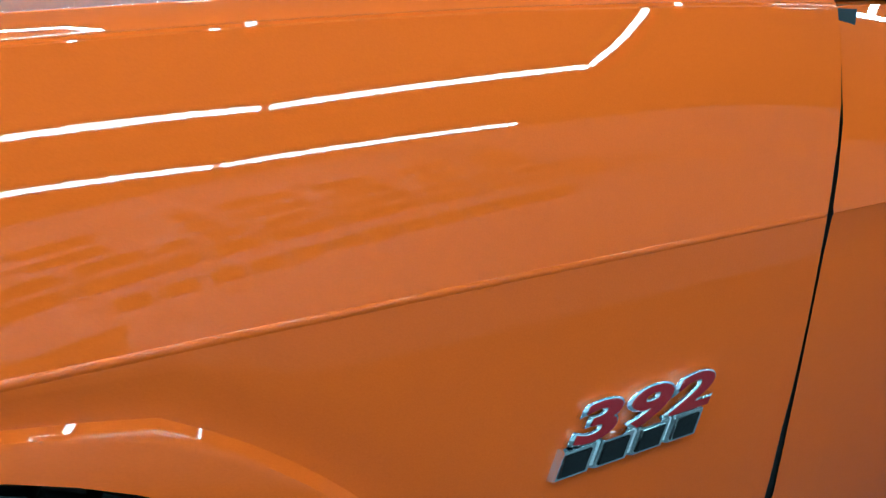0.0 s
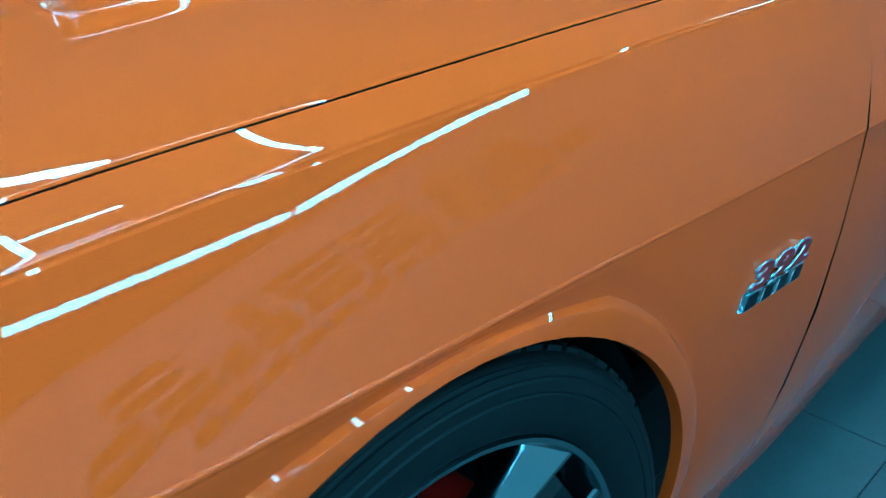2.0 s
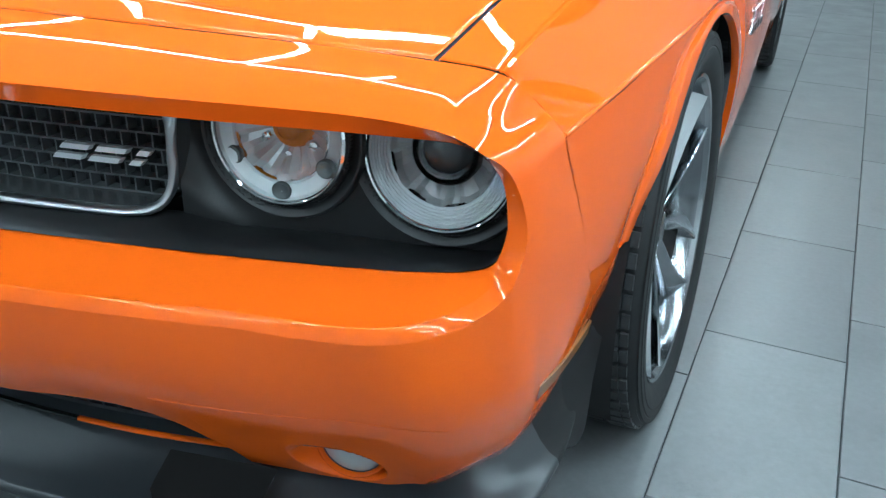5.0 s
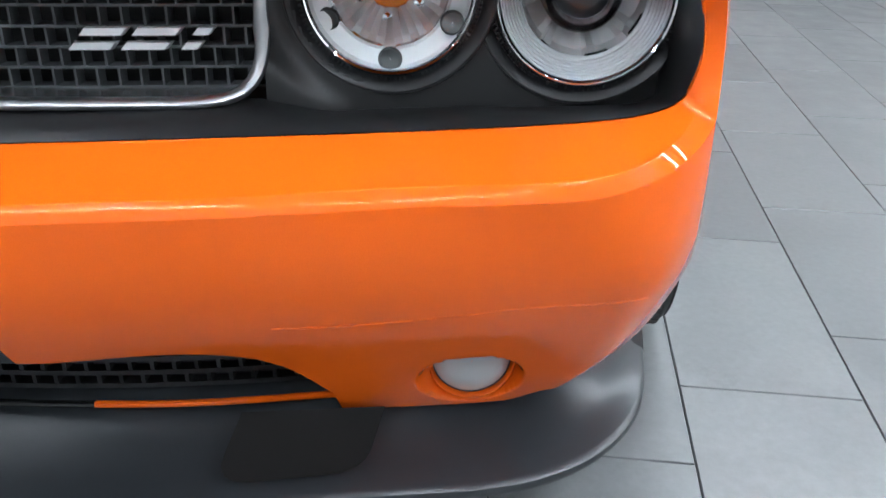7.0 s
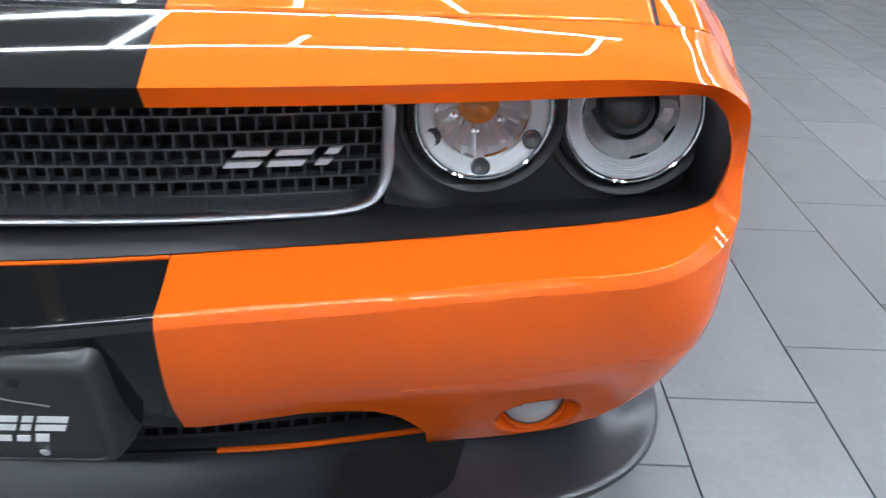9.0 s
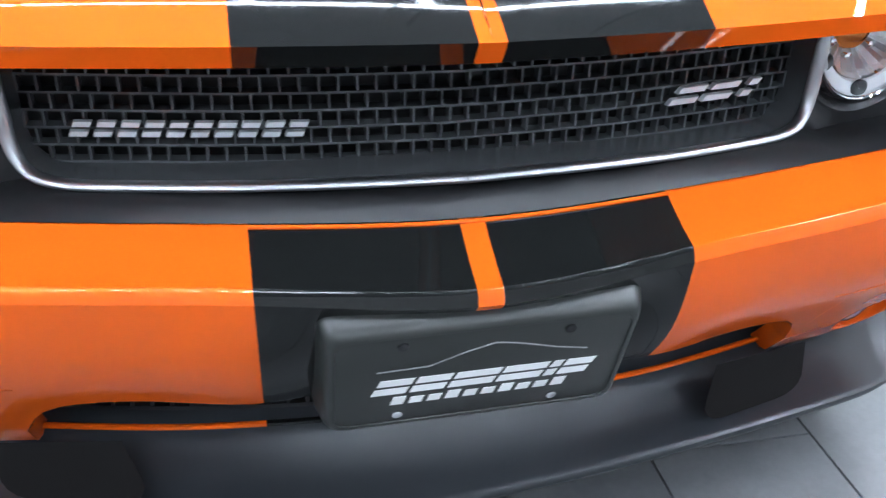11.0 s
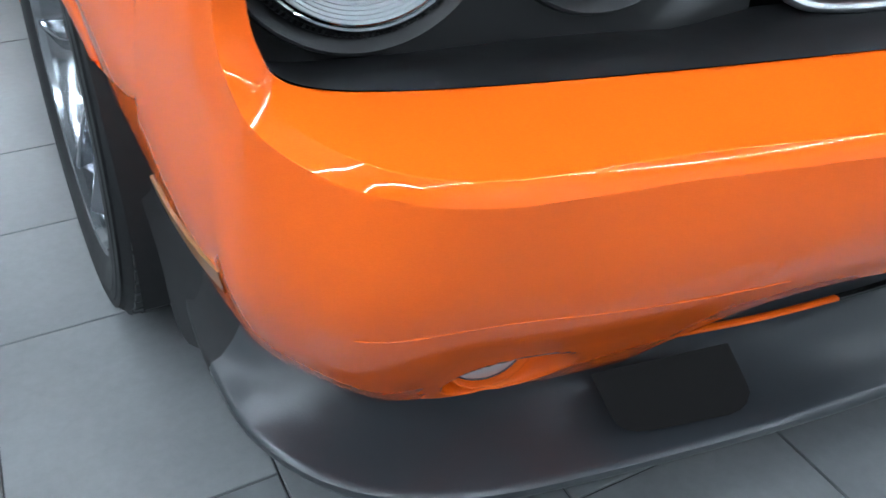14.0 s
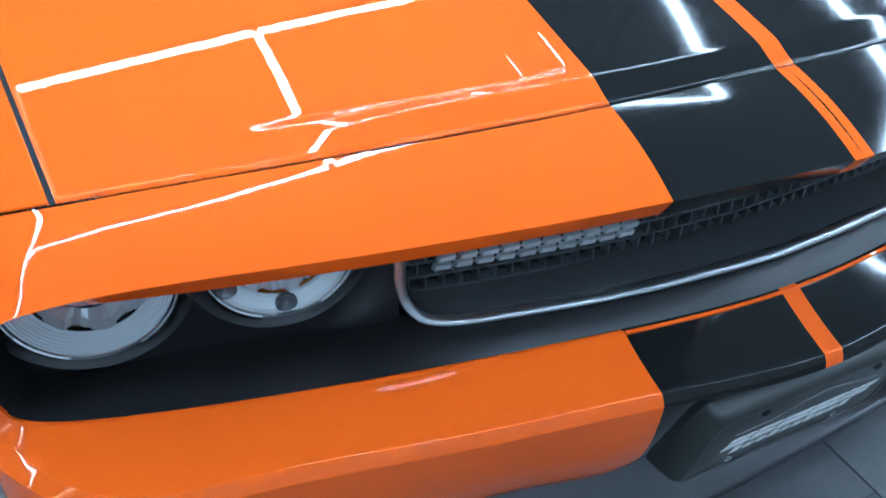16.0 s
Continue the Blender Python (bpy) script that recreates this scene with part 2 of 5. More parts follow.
def lipped(rows, depth=0.012, sides="lrtb"):
    """Adds a small rounded return to the chosen edges of a grid of points, so that a panel has a visible edge thickness."""
    R = [[np.array(p, float) for p in row] for row in rows]

    def normal(i, j):
        i0, i1 = max(i - 1, 0), min(i + 1, len(R) - 1)
        j0, j1 = max(j - 1, 0), min(j + 1, len(R[0]) - 1)
        v = np.cross(R[i1][j] - R[i0][j], R[i][j1] - R[i][j0])
        return v / (np.linalg.norm(v) + 1e-12)
    nn = [[normal(i, j) for j in range(len(R[0]))] for i in range(len(R))]
    c = np.mean([p for row in R for p in row], axis=0)
    inner = np.array((0.0, 0.9, 0.35))
    s = np.sign(sum(np.dot(nn[i][j], R[i][j] - inner) for i in range(len(R)) for j in range(len(R[0]))))
    nn = [[v * s for v in row] for row in nn]

    def out(p, q, n):
        t = p - q
        t = t - n * np.dot(t, n)
        t /= np.linalg.norm(t) + 1e-12
        return [p + t * 0.0012 - n * 0.0012, p + t * 0.0016 - n * depth]
    if "t" in sides:
        e = [out(R[0][j], R[1][j], nn[0][j]) for j in range(len(R[0]))]
        R = [[q[1] for q in e], [q[0] for q in e]] + R
        nn = [nn[0], nn[0]] + nn
    if "b" in sides:
        e = [out(R[-1][j], R[-2][j], nn[-1][j]) for j in range(len(R[0]))]
        R = R + [[q[0] for q in e], [q[1] for q in e]]
        nn = nn + [nn[-1], nn[-1]]
    if "l" in sides:
        new_rows = []
        for i, row in enumerate(R):
            a, b = out(row[0], row[1], nn[i][0])
            new_rows.append([b, a] + row)
        R = new_rows
    if "r" in sides:
        new_rows = []
        for i, row in enumerate(R):
            a, b = out(row[-1], row[-2], nn[i][-1])
            new_rows.append(row + [a, b])
        R = new_rows
    return R


def flip(rows):
    return [[np.array((-p[0], p[1], p[2])) for p in row] for row in rows]


def steps(n, edge=0.004):
    return [0.0, edge] + [k / n for k in range(1, n)] + [1 - edge, 1.0]


def box(bm, c, s, rot=None, bevel=0.0, mat=0):
    r = bmesh.ops.create_cube(bm, size=1)
    vs = r["verts"]
    M = Matrix.LocRotScale(Vector(c), rot, Vector(s))
    bmesh.ops.transform(bm, matrix=M, verts=vs)
    fs = {f for v in vs for f in v.link_faces}
    for f in fs:
        f.material_index = mat
    if bevel > 0:
        es = {e for v in vs for e in v.link_edges}
        bmesh.ops.bevel(bm, geom=list(es), offset=bevel, segments=2, profile=0.5, affect="EDGES", clamp_overlap=True)
    return vs


def lathe(bm, profile, axis=(0, -1, 0), center=(0, 0, 0), n=48, mat=0, squash=(1, 1), close=False):
    """Turns a profile of (radius, height) round an axis."""
    q = Vector((0, 0, 1)).rotation_difference(Vector(axis).normalized()).to_matrix()
    rows = []
    for r, h in profile:
        rows.append([Vector(center) + q @ Vector((r * squash[0] * math.cos(2 * math.pi * k / n), r * squash[1] * math.sin(2 * math.pi * k / n), h)) for k in range(n)])
    return grid_faces(bm, rows, closed=True, mat=mat)


def tube(bm, pts, r, n=8, mat=0, closed=False, flat=1.0, up=(0, 0, 1)):
    P = [Vector(p) for p in pts]
    rows = []
    for i, p in enumerate(P):
        a = P[(i - 1) % len(P)] if closed or i > 0 else P[0]
        b = P[(i + 1) % len(P)] if closed or i < len(P) - 1 else P[-1]
        t = (b - a).normalized()
        u = Vector(up)
        s = t.cross(u)
        s = s.normalized() if s.length > 1e-6 else Vector((1, 0, 0))
        w = s.cross(t)
        rows.append([p + s * (r * flat * math.cos(2 * math.pi * k / n)) + w * (r * math.sin(2 * math.pi * k / n)) for k in range(n)])
    if closed:
        rows.append(rows[0])
    grid_faces(bm, rows, closed=True, mat=mat)
    if not closed:
        for row in (rows[0], rows[-1]):
            bm.faces.new([bm.verts.new(p) for p in row])
    bmesh.ops.remove_doubles(bm, verts=bm.verts, dist=1e-6)


# ---------------------------------------------------------------- the car's lines (x to its left, y to its rear, z up; front axle near y = 0)
LAMPS = [(0.570, -0.672, 0.705, 0.084), (0.757, -0.640, 0.698, 0.089)]
crease_x = natural([-0.74, -0.605, -0.5, -0.2, 0.1, 0.4, 0.66, 0.79, 1.3, 2.0, 3.0, 3.9], [0.862, 0.888, 0.908, 0.942, 0.957, 0.973, 0.984, 0.988, 0.985, 0.985, 0.985, 0.94])
crease_z = natural([-0.74, -0.605, -0.5, -0.2, 0.1, 0.4, 0.66, 0.79, 1.3, 2.0, 3.0, 3.9], [0.722, 0.733, 0.748, 0.768, 0.777, 0.784, 0.787, 0.788, 0.79, 0.80, 0.83, 0.84])
ridge_x = natural([-0.64, -0.35, -0.1, 0.2, 0.45, 0.8, 1.05], [0.828, 0.850, 0.868, 0.891, 0.905, 0.913, 0.90])
ridge_z = natural([-0.64, -0.5, -0.35, -0.1, 0.2, 0.45, 0.8, 1.05], [0.803, 0.834, 0.864, 0.898, 0.928, 0.946, 0.958, 0.96])
hgap_x = natural([-0.665, -0.35, 0.0, 0.4, 0.75, 0.95], [0.762, 0.790, 0.817, 0.842, 0.862, 0.868])
hgap_z = natural([-0.665, -0.35, 0.0, 0.4, 0.75, 0.95], [0.813, 0.885, 0.926, 0.960, 0.982, 0.988])
hood_front = natural([0, 0.2, 0.4, 0.6, 0.765], [-0.744, -0.742, -0.724, -0.697, -0.664])
hood_front_z = natural([0, 0.2, 0.4, 0.6, 0.765], [0.830, 0.830, 0.827, 0.822, 0.813])
under = natural([0.0, 0.13, 0.27, 0.37, 0.49, 0.57, 0.64], [0.0, 0.007, 0.002, -0.010, -0.033, -0.055, -0.075])


def smoothstep(a, b, x):
    t = min(max((x - a) / (b - a), 0.0), 1.0)
    return t * t * (3 - 2 * t)


def side_x(y, z):
    d = max(crease_z(y) - z, 0.0)
    return crease_x(y) + under(d) - 0.011 * math.exp(-((y + 0.32) / 0.15) ** 2) * smoothstep(0.1, 0.27, d)


WHEEL_Y, WHEEL_Z, ARCH_R = 0.028, 0.366, 0.387
ARCH_Y, ARCH_Z = 0.034, 0.366
REAR_Y = WHEEL_Y + 2.946

car = new("car")
tagged(car, "glossy orange two-door muscle car with black centre stripes, parked on tiles", "car")
car.empty_display_size = 0.2

# ---- hood


centre_z = natural([-0.744, -0.55, -0.35, 0.0, 0.4, 0.75, 0.95], [0.830, 0.878, 0.918, 0.966, 1.004, 1.026, 1.034])


def hood_z(x, y):
    f = min(abs(x) / hgap_x(y), 1.0)
    z = hgap_z(y) + (centre_z(y) - hgap_z(y)) * (1 - f ** 2)
    # the front edge meets the nose
    xe = min(abs(x), 0.765)
    d = max(y - hood_front(xe), 0.0)
    ye = hood_front(xe)
    fe = min(xe / hgap_x(ye), 1.0)
    miss = hood_front_z(xe) - (hgap_z(ye) + (centre_z(ye) - hgap_z(ye)) * (1 - fe ** 2))
    z += miss * math.exp(-d / 0.12)
    # recessed fields beside the raised centre
    w = abs(x)
    fa = smoothstep(0.0, 1.0, (w - 0.240) / 0.056) * 0.35 + min(max((w - 0.240) / 0.056, 0.0), 1.0) * 0.65
    fb = smoothstep(0.0, 0.016, y - hood_front(min(w, 0.765)) - 0.046)
    sunk = fa * fb
    rise = 0.008 * smoothstep(0.0, 0.04, d) * (1 - smoothstep(0.36, 0.66, w) * (1 - smoothstep(-0.55, -0.45, y)))
    z += rise * (1 - sunk) * (1 - smoothstep(0.3, 0.7, w) * smoothstep(-0.7, -0.6, y))
    hump = smoothstep(-0.015, 0.0, y) * (1 - smoothstep(0.15, 0.6, y))
    z += 0.038 * hump * smoothstep(0.275, 0.305, w) * (1 - smoothstep(0.455, 0.50, w))
    return z


def build_hood():
    bm = bmesh.new()
    us = sorted(set(round(u, 4) for u in [0.0, 0.004, 0.996, 1.0] + [k / 50 for k in range(51)] + [0.31 + 0.005 * k for k in range(18)] + [0.56 + 0.005 * k for k in range(22)]))
    ys = sorted(set(round(v, 4) for v in steps(56) + [0.02 + 0.002 * k for k in range(16)] + [0.425 + 0.003 * k for k in range(16)]))
    rows = []
    for v in ys:
        row = []
        for u in [-k for k in reversed(us) if k > 0] + us:
            xf = u * 0.757
            yf = hood_front(abs(xf)) + 0.003
            y = yf + (0.90 - yf) * v
            x = u * (hgap_x(y) - 0.0045)
            row.append((x, y, hood_z(x, y)))
        rows.append(row)
    grid_faces(bm, lipped(rows, 0.0014))
    part("hood", bm, STRIPED, car, "orange hood with two black stripes and scoops", 50)
    # scoop mouths
    for s in (1, -1):
        bm = bmesh.new()
        n = 14
        top, low = [], []
        for k in range(n + 1):
            x = 0.315 + (0.450 - 0.315) * k / n
            top.append((s * x, -0.004, hood_z(x, 0.003) - 0.004))
            low.append((s * x, -0.012, hood_z(x, -0.018) + 0.002))
        back_t = [(p[0], p[1] + 0.05, p[2] - 0.006) for p in top]
        grid_faces(bm, [low, top, back_t])
        part("hood_scoop", bm, LINER, car, "black scoop mouth")


build_hood()
for s in (1, -1):
    bm = bmesh.new()
    # black tube added under the hood gap, for the shade down in it
    tube(bm, [(s * hgap_x(y), y, hgap_z(y) - 0.0105) for y in [-0.66 + 1.58 * k / 40 for k in range(41)]], 0.0085, 6)
    part("hood_gap_seal", bm, LINER, car)

# ---- nose frame, one side at a time: T upper seam, F fold, O edge of the lamp opening, G glint line on the bumper shelf
T_PTS = [(0, -0.744, 0.829), (0.23, -0.741, 0.829), (0.5, -0.713, 0.824), (0.684, -0.684, 0.818), (0.765, -0.667, 0.812), (0.830, -0.643, 0.799), (0.862, -0.619, 0.765), (0.888, -0.609, 0.732), (0.8985, -0.575, 0.65), (0.9055, -0.517, 0.53)]
F_PTS = [(0, -0.875, 0.782), (0.23, -0.855, 0.781), (0.5, -0.813, 0.780), (0.684, -0.776, 0.779), (0.765, -0.760, 0.775), (0.818, -0.750, 0.766), (0.848, -0.739, 0.748), (0.868, -0.718, 0.722), (0.880, -0.697, 0.655), (0.876, -0.722, 0.606)]
O_PTS = [(0, -0.860, 0.758), (0.23, -0.840, 0.757), (0.5, -0.799, 0.756), (0.684, -0.759, 0.755), (0.765, -0.735, 0.752), (0.815, -0.716, 0.746), (0.840, -0.706, 0.728), (0.854, -0.702, 0.705), (0.860, -0.702, 0.660), (0.851, -0.702, 0.622)]
OB_PTS = [(0.80, -0.714, 0.601), (0.651, -0.750, 0.595), (0.45, -0.788, 0.591), (0.23, -0.818, 0.585), (0, -0.834, 0.580)]
GB_PTS = [(0.797, -0.787, 0.579), (0.651, -0.826, 0.572), (0.45, -0.860, 0.564), (0.23, -0.894, 0.558), (0, -0.917, 0.546)]
FB_PTS = [(0.800, -0.796, 0.564), (0.653, -0.835, 0.557), (0.45, -0.868, 0.549), (0.23, -0.902, 0.543), (0, -0.924, 0.530)]
RING = (0.0, 0.03, 0.22, 0.45, 0.60, 0.68, 0.704, 0.709, 0.714, 0.72, 0.726, 0.731, 0.736, 0.84, 0.91, 0.97, 0.99, 1.0)  # shares of the way from opening edge to fold
NOSE_V = (0.0, 0.02, 0.12, 0.25, 0.4, 0.52, 0.62, 0.68, 0.72, 0.76, 0.82, 0.9, 0.975, 0.99, 1.0)


def mirrored(pts):
    """Knots from the corner to the middle and on to the other side, so that a curve crosses the middle smoothly."""
    return list(pts) + [(-p[0], p[1], p[2]) for p in reversed(pts[:-1])]


COLS = [k * 9 / 99 for k in range(100)] + [0.02, 4.96, 5.04, 6.95, 7.05, 8.98]
COLS = sorted(set(COLS))


def nose_point(c, v):
    a, b = T_LINE(c), F_LINE(c)
    p = a + (b - a) * v
    side = smoothstep(5.0, 7.0, c)
    top = 0.0050 * math.sin(math.pi * v) * (1 - smoothstep(1.5, 3.6, c))
    top += 0.0055 * math.sin(math.pi * v ** 1.15) * smoothstep(1.7, 3.2, c) * (1 - smoothstep(4.3, 5.3, c))
    turn = v / 0.73 if v < 0.73 else (1 - v) / 0.27
    edge = 0.0035 * (turn - 0.25 * turn ** 4) / 0.75
    out = np.array((0.25 + 0.75 * smoothstep(4.5, 7, c), -0.35, 0.9 * (1 - smoothstep(4.5, 7, c)) + 0.05))
    return p + out / np.linalg.norm(out) * (top * (1 - side) + edge * side)


F_LINE, O_LINE = by_index(F_PTS), by_index(O_PTS)
t_raw = by_index(T_PTS)


def T_LINE(c):
    """The seam; below the side crease it lies flush with the fender."""
    p = t_raw(c)
    k = smoothstep(6.9, 7.3, c)
    if k > 0:
        p[0] += (side_x(p[1], p[2]) - p[0]) * k
    return p


def crest(c):
    """Share of the way from opening edge to fold at which the shelf's crest begins."""
    return 0.72 - 0.66 * smoothstep(7.0, 8.2, c) + 0.34 * smoothstep(8.2, 9.0, c)


def ring_share(v, c):
    g = crest(c)
    return v * g / 0.72 if v <= 0.72 else g + (v - 0.72) * (1 - g) / 0.28


G_START = [tuple(O_LINE(c) + (F_LINE(c) - O_LINE(c)) * crest(c)) for c in (8, 9)]
OB_LINE = by_index(mirrored([O_PTS[8], O_PTS[9]] + OB_PTS))
GB_LINE = by_span(mirrored(G_START + GB_PTS))
FB_LINE = by_span(mirrored([F_PTS[8], F_PTS[9]] + FB_PTS))
SHELF_C = [1 + 1.4 * k / 40 for k in range(40)] + [2.4 + 3.6 * k / 34 for k in range(35)]


def build_nose():
    rows = [[T_LINE(c) + np.array((-0.004 - 0.010 * smoothstep(4.5, 7, c), 0.0, -0.012 * (1 - smoothstep(4.5, 7, c)))) for c in COLS]]
    for v in NOSE_V:
        rows.append([nose_point(c, v) for c in COLS])
    for v in reversed(RING[:-1]):
        rows.append([O_LINE(c) + (F_LINE(c) - O_LINE(c)) * ring_share(v, c) for c in COLS])
    # return into the opening
    rows.append([O_LINE(c) + np.array((-0.001, 0.006, -0.001)) for c in COLS])
    return rows


# lower bumper: lines of the face at falling heights, by columns from the middle to the wheel arch
SLOT = [(0.0, 0.358), (0.23, 0.374), (0.38, 0.378), (0.43, 0.373), (0.46, 0.360), (0.482, 0.338), (0.500, 0.306), (0.512, 0.280)]
SIDE = [  # corner to arch, each from top to bottom
    [(0.800, -0.796, 0.564), (0.804, -0.792, 0.48), (0.801, -0.767, 0.42), (0.792, -0.733, 0.36), (0.779, -0.692, 0.30), (0.762, -0.645, 0.245)],
    [(0.845, -0.768, 0.580), (0.850, -0.757, 0.48), (0.843, -0.735, 0.42), (0.832, -0.700, 0.36), (0.813, -0.657, 0.30), (0.790, -0.606, 0.247)],
    [(0.876, -0.722, 0.606), (0.879, -0.706, 0.48), (0.873, -0.686, 0.42), (0.857, -0.660, 0.36), (0.838, -0.618, 0.30), (0.812, -0.570, 0.252)],
    [(0.885, -0.660, 0.570), (0.891, -0.640, 0.48), (0.886, -0.625, 0.42), (0.876, -0.600, 0.36), (0.857, -0.572, 0.31), (0.834, -0.540, 0.268)],
    [(0.898, -0.580, 0.545), (0.902, -0.552, 0.48), (0.896, -0.540, 0.42), (0.885, -0.520, 0.37), (0.869, -0.500, 0.33), (0.850, -0.480, 0.29)],
    [(0.9055, -0.517, 0.53), (0.907, -0.472, 0.48), (0.900, -0.455, 0.43), (0.889, -0.445, 0.385), (0.875, -0.432, 0.35), (0.860, -0.420, 0.315)],
    [(0.912, -0.345, 0.502), (0.910, -0.338, 0.475), (0.904, -0.333, 0.44), (0.893, -0.333, 0.40), (0.879, -0.337, 0.365), (0.865, -0.345, 0.335)],
]
LEVELS = (0.48, 0.42, 0.36, 0.30, 0.245)
tuck = natural([0.22, 0.24, 0.30, 0.36, 0.41, 0.47, 0.55], [0.178, 0.158, 0.113, 0.072, 0.036, 0.009, 0.0])


def front_y(x):
    return natural([-0.45, -0.23, 0, 0.23, 0.45, 0.653, 0.80], [-0.867, -0.901, -0.923, -0.901, -0.867, -0.834, -0.795])(x)


def face_point(x, z):
    """A point of the bumper's front face; behind the plate it falls back."""
    x = abs(x)
    back = 0.035 * (1 - smoothstep(0.12, 0.24, x)) * (1 - smoothstep(0.46, 0.535, z))
    return np.array((x, front_y(x) + tuck(z) * (1 - 0.25 * (1 - smoothstep(0.0, 0.4, x))) + back, z))


FRONT_X = (0.0, 0.12, 0.23, 0.34, 0.45, 0.552, 0.653, 0.73)
FRONT_Q = (0.0, 0.52, 1.0, 1.5, 2.0, 2.5, 3.0, 3.5)
SIDE_Q = (4.0, 4.5, 5.0, 6.0, 7.0, 8.0, 9.0)


def level_line(r):
    pts = [(q, face_point(x, LEVELS[r - 1])) for q, x in zip(FRONT_Q, FRONT_X)] + [(q, np.array(SIDE[k][r])) for k, q in enumerate(SIDE_Q)]
    pts = [(-q, p * np.array((-1, 1, 1))) for q, p in reversed(pts[1:4])] + pts
    fs = [natural([q for q, _ in pts], [p[k] for _, p in pts]) for k in range(3)]
    return lambda q: np.array([f(q) for f in fs])


LEVEL_LINES = [level_line(r) for r in range(1, 6)]


def bumper_top(q):
    if q <= 5:
        return FB_LINE(6 - q)
    if q <= 8:
        return nose_point(9.0, 1 - (q - 5) / 3)
    a, b = np.array(SIDE[5][0]), np.array(SIDE[6][0])
    return a + (b - a) * (q - 8)


slot_z = natural([p[0] for p in SLOT], [p[1] for p in SLOT])


def bottom_z(q, x):
    """Height of the bumper's lower edge."""
    if x <= 0.512:
        return slot_z(x)
    if q < 4:
        return 0.236 + 0.018 * smoothstep(0.69, 0.75, x) + BOTTOM(q) - 0.247
    return BOTTOM(q)


BOTTOM = natural([3.0, 3.5, 4.0, 4.5, 5.0, 6.0, 7.0, 8.0, 9.0], [0.247, 0.249, 0.254, 0.257, 0.260, 0.270, 0.29, 0.315, 0.335])
Q_LIST = sorted(set([6 - c for c in SHELF_C] + [5 + 3 * (1 - v) for v in NOSE_V] + [8 + k / 6 for k in range(7)] + [1.99, 2.14, 2.19, 2.25, 2.28, 2.30, 2.31, 2.74, 2.80, 2.86, 3.26, 3.34, 3.42]))


def bumper_profile(q):
    return by_index([bumper_top(q)] + [f(q) for f in LEVEL_LINES])


def build_bumper():
    cols = []
    for q in Q_LIST:
        prof = bumper_profile(q)
        zb = bottom_z(q, prof(3)[0])
        lo, hi = 0.5, 6.0
        for _ in range(30):
            m = (lo + hi) / 2
            if prof(m)[2] > zb:
                lo = m
            else:
                hi = m
        cols.append([prof(lo * v) for v in (0, 0.006, 0.02, 0.1, 0.2, 0.32, 0.45, 0.58, 0.7, 0.82, 0.92, 0.985, 1.0)])
    rows = [[c[r] for c in cols] for r in range(len(cols[0]))]
    # flange back under the bottom edge
    rows.append([c[-1] + np.array((-0.003, 0.012, -0.003)) for c in cols])
    rows.append([c[-1] + np.array((-0.006, 0.035, 0.004)) for c in cols])
    return rows


def build_shelf():
    """The bumper's upper shelf, from the opening's lower edge over the glint line to the face."""
    rows = [[OB_LINE(c) + np.array((0, 0.006, -0.001)) for c in SHELF_C]]
    for v in RING:
        row = []
        for c in SHELF_C:
            a, g, b = OB_LINE(c), GB_LINE(c), FB_LINE(c)
            k = smoothstep(1.0, 2.2, c)

            def straight(u):
                if u <= 0.72:
                    return a + (g - a) * (u / 0.72) + np.array((0, 0, -0.0022 * math.sin(math.pi * u / 0.72) * k))
                w = (u - 0.72) / 0.28
                return g + (b - g) * w + np.array((0, -0.0008, 0.0003)) * math.sin(math.pi * w) * k
            lo, hi = 0.704, 0.736
            if lo < v < hi:
                w = (v - lo) / (hi - lo)
                soft = straight(lo) * (1 - w) ** 2 + g * 2 * w * (1 - w) + straight(hi) * w ** 2
                p = straight(v) * (1 - k) + soft * k
            else:
                p = straight(v)
            row.append(p)
        rows.append(row)
    return rows


bumper = new("bumper")
bumper.parent = car
tagged(bumper, "orange nose and bumper with two black stripes")
bm = bmesh.new()
for rows in (build_nose(), build_shelf(), build_bumper()):
    grid_faces(bm, rows)
    grid_faces(bm, flip(rows))
bmesh.ops.remove_doubles(bm, verts=bm.verts, dist=2e-4)
# pockets for the fog lamps


def near_fog(p):
    return abs(abs(p.x) - 0.661) < 0.10 and p.z < 0.43 and p.y < -0.55


bmesh.ops.subdivide_edges(bm, edges=[e for e in bm.edges if near_fog(e.verts[0].co) and near_fog(e.verts[1].co)], cuts=5, use_grid_fill=True)
for v in bm.verts:
    if near_fog(v.co):
        dz = v.co.z - (0.303 if v.co.x > 0 else 0.294)
        v.co.y += 0.044 * (1 - smoothstep(0.043, 0.060, math.hypot(abs(v.co.x) - 0.661, dz * (1.15 if dz > 0 else 1.0))))
part("bumper_skin", bm, STRIPED, bumper, "", 48)
# faint crease across the lower bumper
for s in (1, -1):
    bm = bmesh.new()
    pts = []
    for k in range(41):
        prof = bumper_profile(2.15 + 2.1 * k / 40)
        pts.append((prof(1.92 - 0.30 * smoothstep(0, 24, k)) + np.array((0, 0.0006, 0.0))) * (s, 1, 1))
    tube(bm, pts, 0.0011, 6)
    part("bumper_crease", bm, STRIPED, bumper)
